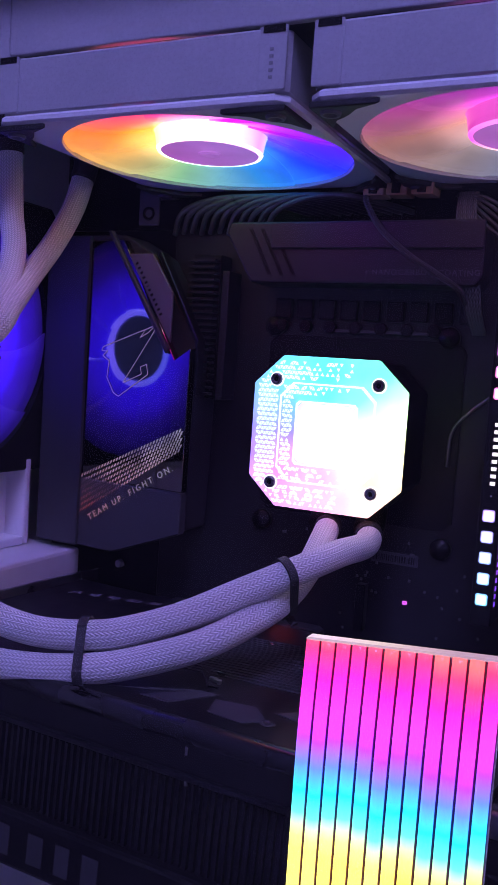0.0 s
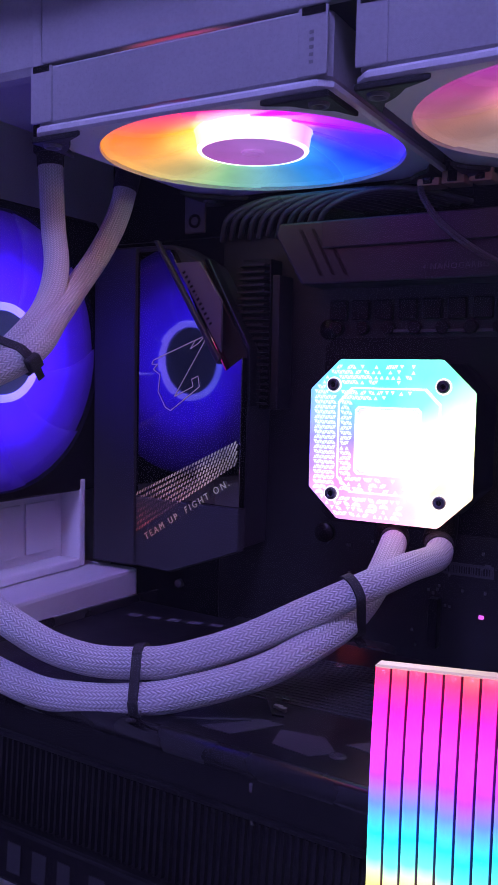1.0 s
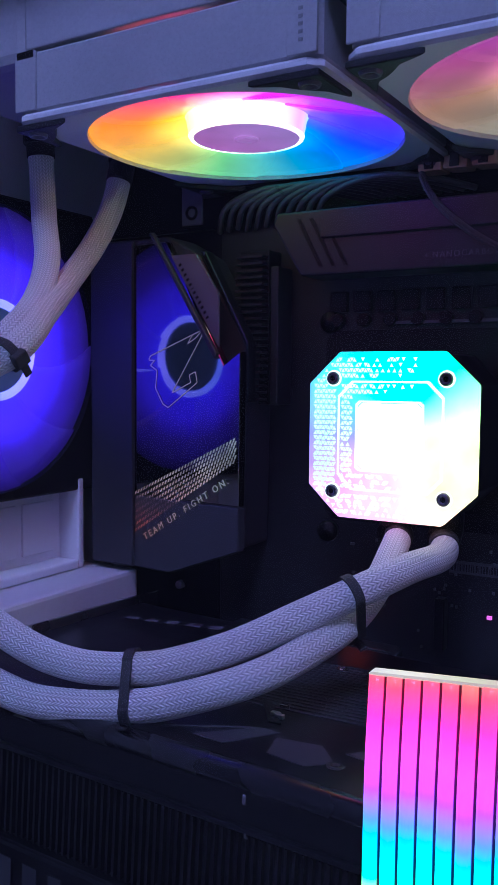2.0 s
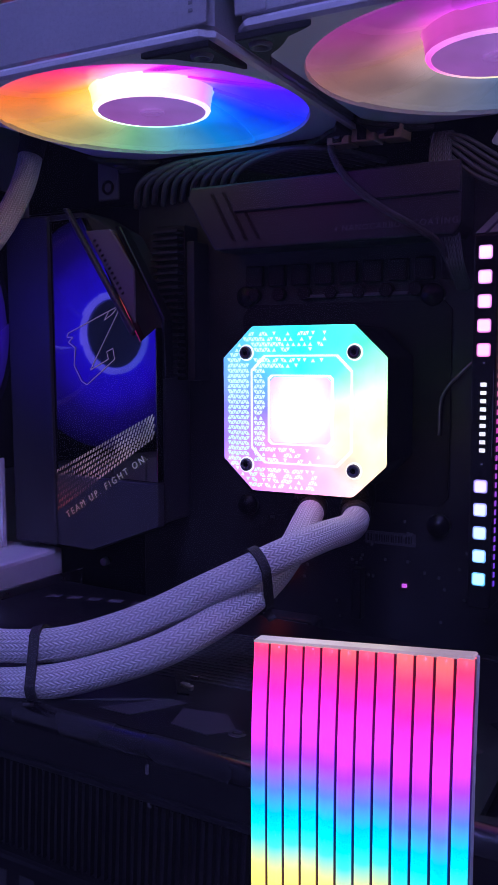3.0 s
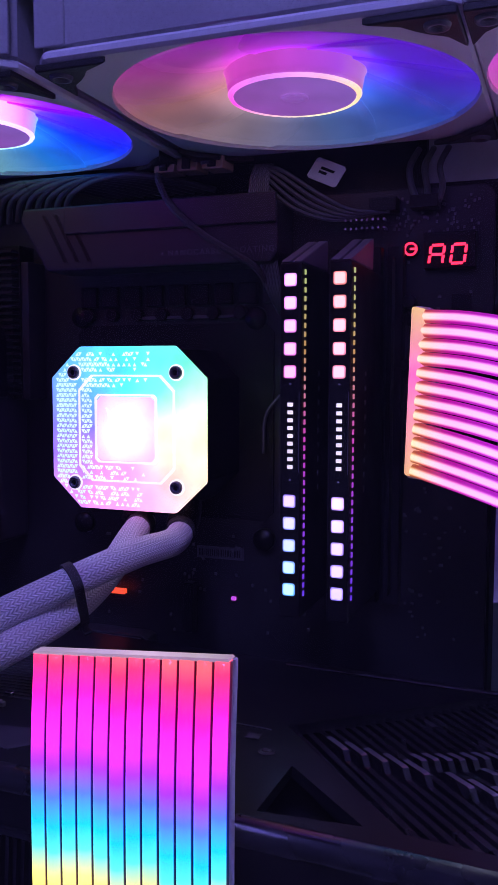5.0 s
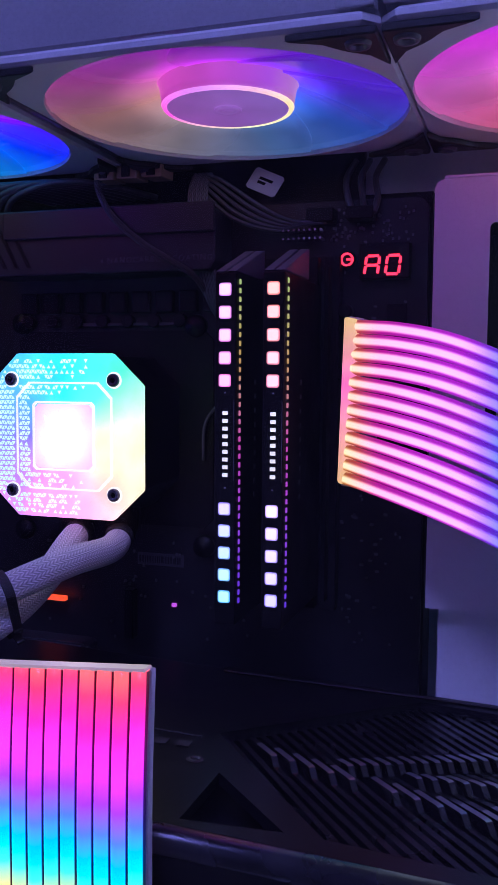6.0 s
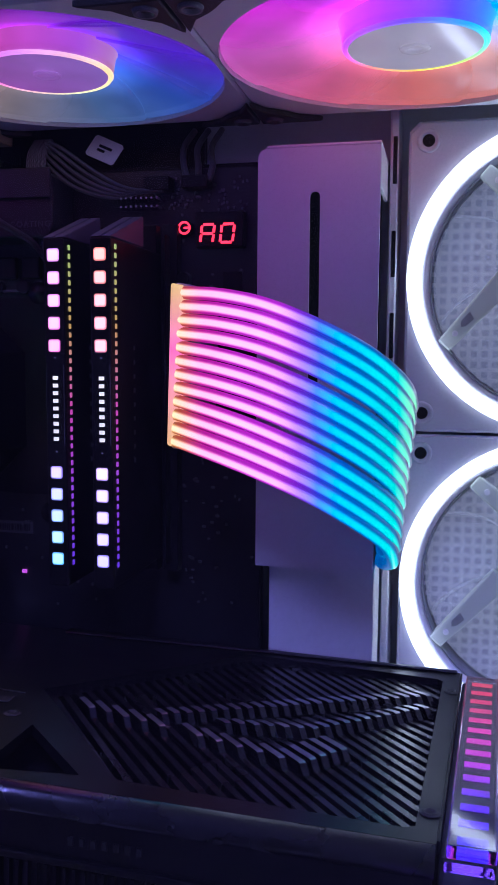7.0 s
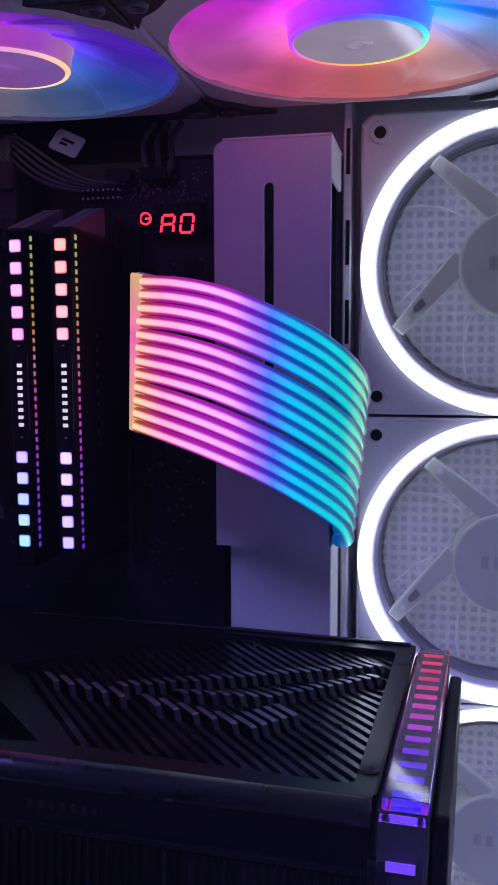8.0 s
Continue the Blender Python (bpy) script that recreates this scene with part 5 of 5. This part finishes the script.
# front side: fins, vents, lettering shapes
for i in range(150):
    x = left + 0.004 + i * 0.00256
    if x > gx(0.192):
        break
    part("fin", box(x, x + 0.0009, front - 0.0004, front + 0.0020, -0.046, -0.0185), CHIP, card)
part("front_lip", box(left, gx(0.1935), front - 0.0010, front + 0.002, -0.0180, -0.0160, 0.0004), GRAPHITE, card)
part("lower_shroud", box(left, gx(0.1960), front - 0.0030, front + 0.004, -0.067, -0.0470, 0.0015), BLACK, card)
bars((0.0085, 0.0095, 0.0085, 0.0085, 0.0075, 0.0, 0.0090, 0.0080, 0.0090), 0.0105, 0.0028, PRINT, card, pose(gx(-0.1300), front - 0.0034, -0.0570) @ FACE, name="lettering")
# small steel pieces stand for glints on the card's front side
for x, z in ((-0.0150, -0.0085), (-0.0140, -0.0180)):
    part("side_glint", box(gx(x), gx(x) + 0.0011, front - 0.0004, front + 0.0006, z - 0.0016, z + 0.0014, 0.0002), STEEL, card)
for i in range(7):
    part("vent_pin", box(gx(0.105) + i * 0.0030, gx(0.1062) + i * 0.0030, front - 0.0002, front + 0.0010, -0.0125, -0.0105), ALLOY, card)
# clear light bar round the end of the card
part("end_shell", askew(box(gx(0.2018), gx(0.2148), front + 0.003, back - 0.003, -0.066, -0.0022, 0.0012)), SHROUD, card)
part("end_bracket", askew(box(gx(0.2152), gx(0.2195), front + 0.010, back - 0.012, -0.066, -0.0060, 0.0012)), BLACK, card, "black outer end bracket")
LENS = clear("clear_lens", (0.92, 0.92, 0.96), 0.05)
lens = part("light_bar_lens", askew(box(gx(0.2034), gx(0.2146), front + 0.0020, back - 0.006, -0.0020, 0.0012, 0.0004)), LENS, card, "clear plastic light bar")
lens.visible_shadow = False
BLUE_DASH = glow("blue_dash_light", ((0, (0.12, 0.04, 1.0)), (1, (0.16, 0.05, 1.0))), 1.1, "x", -0.1, 0.1)
BAR = glow("card_bar_light", RAINBOW((0.10, 0.05, 1.0), (0.30, 0.08, 0.95), (0.75, 0.10, 0.70), (0.85, 0.10, 0.32), (0.85, 0.10, 0.16)), 0.75, "y", -0.03, 0.09, mottle=0.3)
for i in range(14):
    y = front + 0.0070 + i * 0.0084
    part("light_dash", askew(box(gx(0.2055), gx(0.2125), y - 0.0016, y + 0.0016, -0.0019, -0.0012)), BAR, card, "lit dash")
for i in range(6):
    z = -0.0050 - i * 0.0085
    part("light_dash", box(gx(0.1976), gx(0.2046), front - 0.0012, front - 0.0004, z - 0.0014, z + 0.0010), BLUE_DASH, card, "lit blue dash") if i else None
corner = part("corner_lens", box(gx(0.1955), gx(0.2066), front - 0.0030, front + 0.0018, -0.060, -0.0022, 0.0006), LENS, card, "clear plastic corner lens")
corner.visible_shadow = False
part("bracket_plate", box(gx(-0.1530), gx(-0.1512), -0.020, 0.112, -0.066, 0.004, 0.0004), STEEL, card)


# ---- lit power cables ----
def lit_cable(points_top, points_low, count, material, name, label, r=0.0021, back=None, loose=0.0):
    """Soft light guides side by side between two guide lines, with the dark wires behind them."""
    cable = thing(name, label, "cable")
    top, low = glide(points_top, 12), glide(points_low, 12)
    for i in range(count):
        # the combs let the guides part a little into three bunches
        f = (i + loose * (i * 3 // count)) / (count - 1 + 2 * loose)
        line = [a.lerp(b, f + (i / (count - 1) - f) * abs(2 * k / (len(top) - 1) - 1) ** 2) for k, (a, b) in enumerate(zip(top, low))]
        part("light_guide", sweep(line, r, 12), material, cable, smooth=True)
        if back is not None:
            part("wire", sweep([p + Vector(back) for p in line], r * 0.9, 8), WIRE, cable, smooth=True)
    return cable

WIRE = surface("white_wire_sleeve", (0.6, 0.6, 0.62), 0.55, grain=0.1, scale=300)
STRIP = glow("strip_rainbow", ((0.0, (1.0, 0.80, 0.10)), (0.10, (0.75, 0.85, 0.20)), (0.20, (0.08, 0.75, 0.60)), (0.30, (0.0, 0.52, 1.0)), (0.42, (0.08, 0.16, 1.0)), (0.53, (0.34, 0.03, 1.0)), (0.66, (0.90, 0.02, 0.85)), (0.80, (1.0, 0.0, 0.42)), (0.92, (1.0, 0.02, 0.14)), (1.0, (1.0, 0.10, 0.12))), 1.12, "z", 0.213, 0.275, mottle=0.1, core=0.015, gap=(0.205, 0.165, 0.07), wander=0.08, base=(0.03, 0.03, 0.03))
strip = lit_cable([(0.0322, -0.0505, 0.2685), (0.0322, -0.0525, 0.24), (0.0322, -0.0525, 0.18), (0.0322, -0.0525, 0.0655)],
                  [(0.0787, -0.0505, 0.2725), (0.0787, -0.0525, 0.24), (0.0787, -0.0525, 0.18), (0.0787, -0.0525, 0.0655)], 12, STRIP, "lit_card_cable", "flat rainbow light-guide cable standing before the graphics card", r=0.00200, back=(0, 0.0040, -0.001))
part("top_cap", prism([(0.0304, 0.2684), (0.0304, 0.2692), (0.0806, 0.2733), (0.0806, 0.2725)], 0.0040, "y", -0.0522, 0.0004, segments=1), glow("cap_light", ((0, (0.75, 0.55, 0.75)), (0.5, (0.8, 0.5, 0.65)), (1, (0.7, 0.45, 0.65))), 0.40, "x", 0.03, 0.08), strip, "milky top cap")

ATX = glow("board_cable_rainbow", ((0.0, (0.90, 0.55, 0.03)), (0.06, (1.0, 0.25, 0.12)), (0.14, (1.0, 0.04, 0.50)), (0.30, (1.0, 0.08, 0.85)), (0.45, (0.90, 0.07, 0.95)), (0.54, (0.35, 0.08, 1.0)), (0.61, (0.05, 0.20, 1.0)), (0.69, (0.0, 0.50, 0.88)), (0.88, (0.0, 0.60, 0.58)), (0.96, (0.20, 0.80, 0.35)), (1.0, (0.75, 0.85, 0.15))), 0.95, "x", 0.096, 0.1885, mottle=0.08, core=0.46, gap=(0.150, 0.04, 0.45), wander=0.03, base=(0.03, 0.03, 0.03))
atx = lit_cable([(0.0985, 0.0850, 0.3545), (0.1150, 0.0780, 0.3530), (0.1330, 0.0720, 0.3490), (0.1530, 0.0690, 0.3410), (0.1690, 0.0720, 0.3320), (0.1785, 0.0830, 0.3225), (0.1805, 0.0980, 0.3140), (0.1770, 0.1110, 0.3092), (0.1718, 0.1180, 0.3062), (0.1705, 0.1280, 0.3050)],
                [(0.0960, 0.0830, 0.3005), (0.1140, 0.0750, 0.2963), (0.1310, 0.0690, 0.2915), (0.1490, 0.0650, 0.2850), (0.1635, 0.0660, 0.2772), (0.1738, 0.0740, 0.2682), (0.1758, 0.0880, 0.2592), (0.1738, 0.0980, 0.2555), (0.1708, 0.1035, 0.2545), (0.1700, 0.1170, 0.2540)], 12, ATX, "lit_board_cable", "curved rainbow light-guide cable plugged into the circuit board", r=0.00235, back=(0.0006, 0.0042, -0.0004), loose=0.30)
part("plug", prism([(0.0930, 0.2970), (0.0990, 0.2965), (0.1010, 0.3575), (0.0950, 0.3585)], 0.040, "y", 0.0875, 0.0008), WHITE_PLASTIC, atx, "white cable plug")
part("light_clip", prism([(0.0928, 0.2985), (0.0975, 0.2980), (0.0992, 0.3570), (0.0945, 0.3580)], 0.0050, "y", 0.0825, 0.0010), glow("clip_light", ((0, (0.9, 0.5, 0.2)), (0.6, (1.0, 0.15, 0.5)), (1, (0.8, 0.5, 0.2))), 0.9, "z", 0.298, 0.358), atx, "lit translucent clip")


# ---- cable cover beside the board ----
cover = thing("cable_cover", "white bent-steel cable cover with a long slot", "cable cover", at=pose(0, 0, 0))
def slot_ring(x0, x1, z0, z1, n=10):
    r = (x1 - x0) / 2
    c = (x0 + x1) / 2
    return [(c + r * math.cos(math.pi * i / n), z1 - r + r * math.sin(math.pi * i / n)) for i in range(n + 1)] + [(c - r * math.cos(math.pi * i / n), z0 + r - r * math.sin(math.pi * i / n)) for i in range(n + 1)]
bm = plate_with_holes([(0.1235, 0.2520), (0.1680, 0.2520), (0.1680, 0.4065), (0.1265, 0.4065), (0.1244, 0.4056), (0.1235, 0.4035)], [slot_ring(0.1427, 0.1465, 0.3100, 0.3910)], 0.0, 0.0014)
bm.transform(Matrix(((1, 0, 0, 0), (0, 0, -1, 0.0984), (0, 1, 0, 0), (0, 0, 0, 1))))
bmesh.ops.recalc_face_normals(bm, faces=bm.faces)
part("front_plate", bm, WHITE, cover)
part("side_plate", box(0.1668, 0.1682, 0.0986, 0.1300, 0.3920, 0.4065, 0.0004), WHITE, cover)
part("side_plate", box(0.1240, 0.1254, 0.0986, 0.1555, 0.2520, 0.4020, 0.0004), WHITE, cover)
part("top_flange", box(0.1268, 0.1682, 0.0972, 0.1555, 0.4066, 0.4078, 0.0004), WHITE, cover)
part("lower_plate", box(0.1275, 0.1682, 0.1035, 0.1050, 0.0660, 0.2518, 0.0005), WHITE, cover)
part("lower_side", box(0.1668, 0.1682, 0.1052, 0.1300, 0.0660, 0.2518, 0.0004), WHITE, cover)
# a black sheet stands in for the shade inside the cover
part("inner_shade", box(0.1262, 0.1660, 0.1300, 0.1310, 0.2560, 0.4050), BLACK, cover, "black sheet standing for the shade behind the slot")


# ---- cables and small things under the radiator ----
WIRE_BLACK = surface("black_wire_sleeve", (0.085, 0.085, 0.09), 0.32, grain=0.2, scale=300)
loom = thing("power_cable", "bundle of thin black power wires arching under the fan", "cable")
for i in range(11):
    x = -0.108 + i * 0.0052
    part("wire", sweep(glide([(x - 0.018, 0.128, 0.4045 + 0.0006 * (i % 3)), (x - 0.010, 0.120, 0.4135), (x + 0.004, 0.1175, 0.4185 + 0.0010 * (i % 2)), (x + 0.020, 0.1190, 0.4205), (x + 0.036, 0.1260, 0.4190), (x + 0.050, 0.1450, 0.4170)], 7), 0.0014, 8), WIRE_BLACK, loom, smooth=True)

def lone_cable(points, r, mat, label, name="cable"):
    return tagged(part(name, sweep(glide(points, 10), r, 12), mat, smooth=True), label, "cable")
lone_cable([(-0.0200, 0.1180, 0.4210), (-0.0180, 0.1120, 0.4150), (-0.0080, 0.1050, 0.4020), (0.0060, 0.1030, 0.3905), (0.0180, 0.1050, 0.3830), (0.0270, 0.1120, 0.3760), (0.0290, 0.1280, 0.3640)], 0.0014, SLEEVE_BLACK, "thin black braided fan cable hanging under the radiator")
# pale threads paint the glints on the black strands
GLINT = braid("painted_glint_sleeve", (0.34, 0.34, 0.33), turns=4, pitch=0.0045, dark=0.06, rough=0.4)
flat_cable = thing("braided_cable", "flat black braided cable with glints painted on its strands beside the memory", "cable")
for k in range(5):
    dx = (k - 2) * 0.0017
    part("strand", sweep(glide([(0.0235 + dx, 0.1280, 0.4215), (0.0250 + dx, 0.1180, 0.4125), (0.0268 + dx * 1.1, 0.1150, 0.3980), (0.0298 + dx * 0.9, 0.1150, 0.3820), (0.0318 + dx * 0.7, 0.1180, 0.3690), (0.0330 + dx * 0.6, 0.1280, 0.3600)], 8), 0.0010, 10), GLINT, flat_cable, smooth=True)
for k in range(5):
    lone_cable([(0.0180 + 0.001 * k, 0.1300, 0.4210), (0.0260 + 0.002 * k, 0.1200, 0.4130 + 0.001 * k), (0.0400 + 0.003 * k, 0.1180, 0.4010 + 0.001 * k), (0.0560 + 0.002 * k, 0.1210, 0.3960 + 0.0008 * k), (0.0700 + 0.002 * k, 0.1240, 0.3985)], 0.0008, WIRE_BLACK, "thin black wire looping to a pin header")
for k in range(3):
    lone_cable([(0.0860 + 0.006 * k, 0.1420, 0.4260), (0.0840 + 0.006 * k, 0.1330, 0.4170), (0.0860 + 0.006 * k, 0.1270, 0.4080), (0.0890 + 0.004 * k, 0.1240, 0.4015)], 0.0013, WIRE_BLACK, "black wire running from the top of the board")
PLUG = surface("olive_amber_plug", (0.42, 0.31, 0.17), 0.45, grain=0.15, scale=300)
for x in (-0.0155, -0.0050, 0.0065):
    plug = thing("cable_plug", "small olive-amber cable plug hanging under the radiator", "plug", group="cable plugs", at=pose(x, 0.1172, 0.4212, 0, 3, -6))
    part("shell", box(-0.0050, 0.0050, -0.004, 0.006, -0.0026, 0.0026, 0.0005), PLUG, plug)
    part("latch", box(-0.0020, 0.0020, -0.0050, -0.0041, -0.0020, 0.0028, 0.0003), BLACK, plug)
tag = thing("paper_tag", "white paper tag with printed writing under the fan", "tag", at=pose(0.0505, 0.1290, 0.4170, 0, 24, 0) @ pose(0, 0, 0, -24))
part("sheet", prism([(-0.0068, -0.0042), (-0.0058, -0.0052), (0.0058, -0.0052), (0.0068, -0.0042), (0.0068, 0.0042), (0.0058, 0.0052), (-0.0058, 0.0052), (-0.0068, 0.0042)], 0.0003, "y", 0.0), PAPER, tag)
bm = bmesh.new()
for w, z in ((0.006, 0.0004), (0.0035, -0.0016)):
    box(-0.003, -0.003 + w, -0.0002, 0.0, z, z + 0.0012, bm=bm)
part("print", bm, CHIP, tag, "dark printed bars")
tab = thing("metal_tab", "small grey metal tab with a screw hole", "bracket", at=pose(-0.1440, 0.1300, 0.4190))
part("tab", prism([(-0.0062, -0.0090), (0.0062, -0.0090), (0.0062, 0.0100), (-0.0062, 0.0100)], 0.0014, "y", 0.0, 0.0004, segments=1), WEDGE, tab)
part("hole", lathe([(0.0, 0.0004), (0.0020, 0.0004), (0.0023, -0.0005), (0.0034, -0.0007), (0.0036, 0.0)], 24, closed=False, m=pose(0, 0, -0.0030, 90) @ pose(0, 0, 0, 180)), BLACK, tab, smooth=True)
part("arm", box(-0.0062, 0.0062, 0.0014, 0.0262, 0.0080, 0.0096, 0.0003), ALLOY_LIGHT, tab)
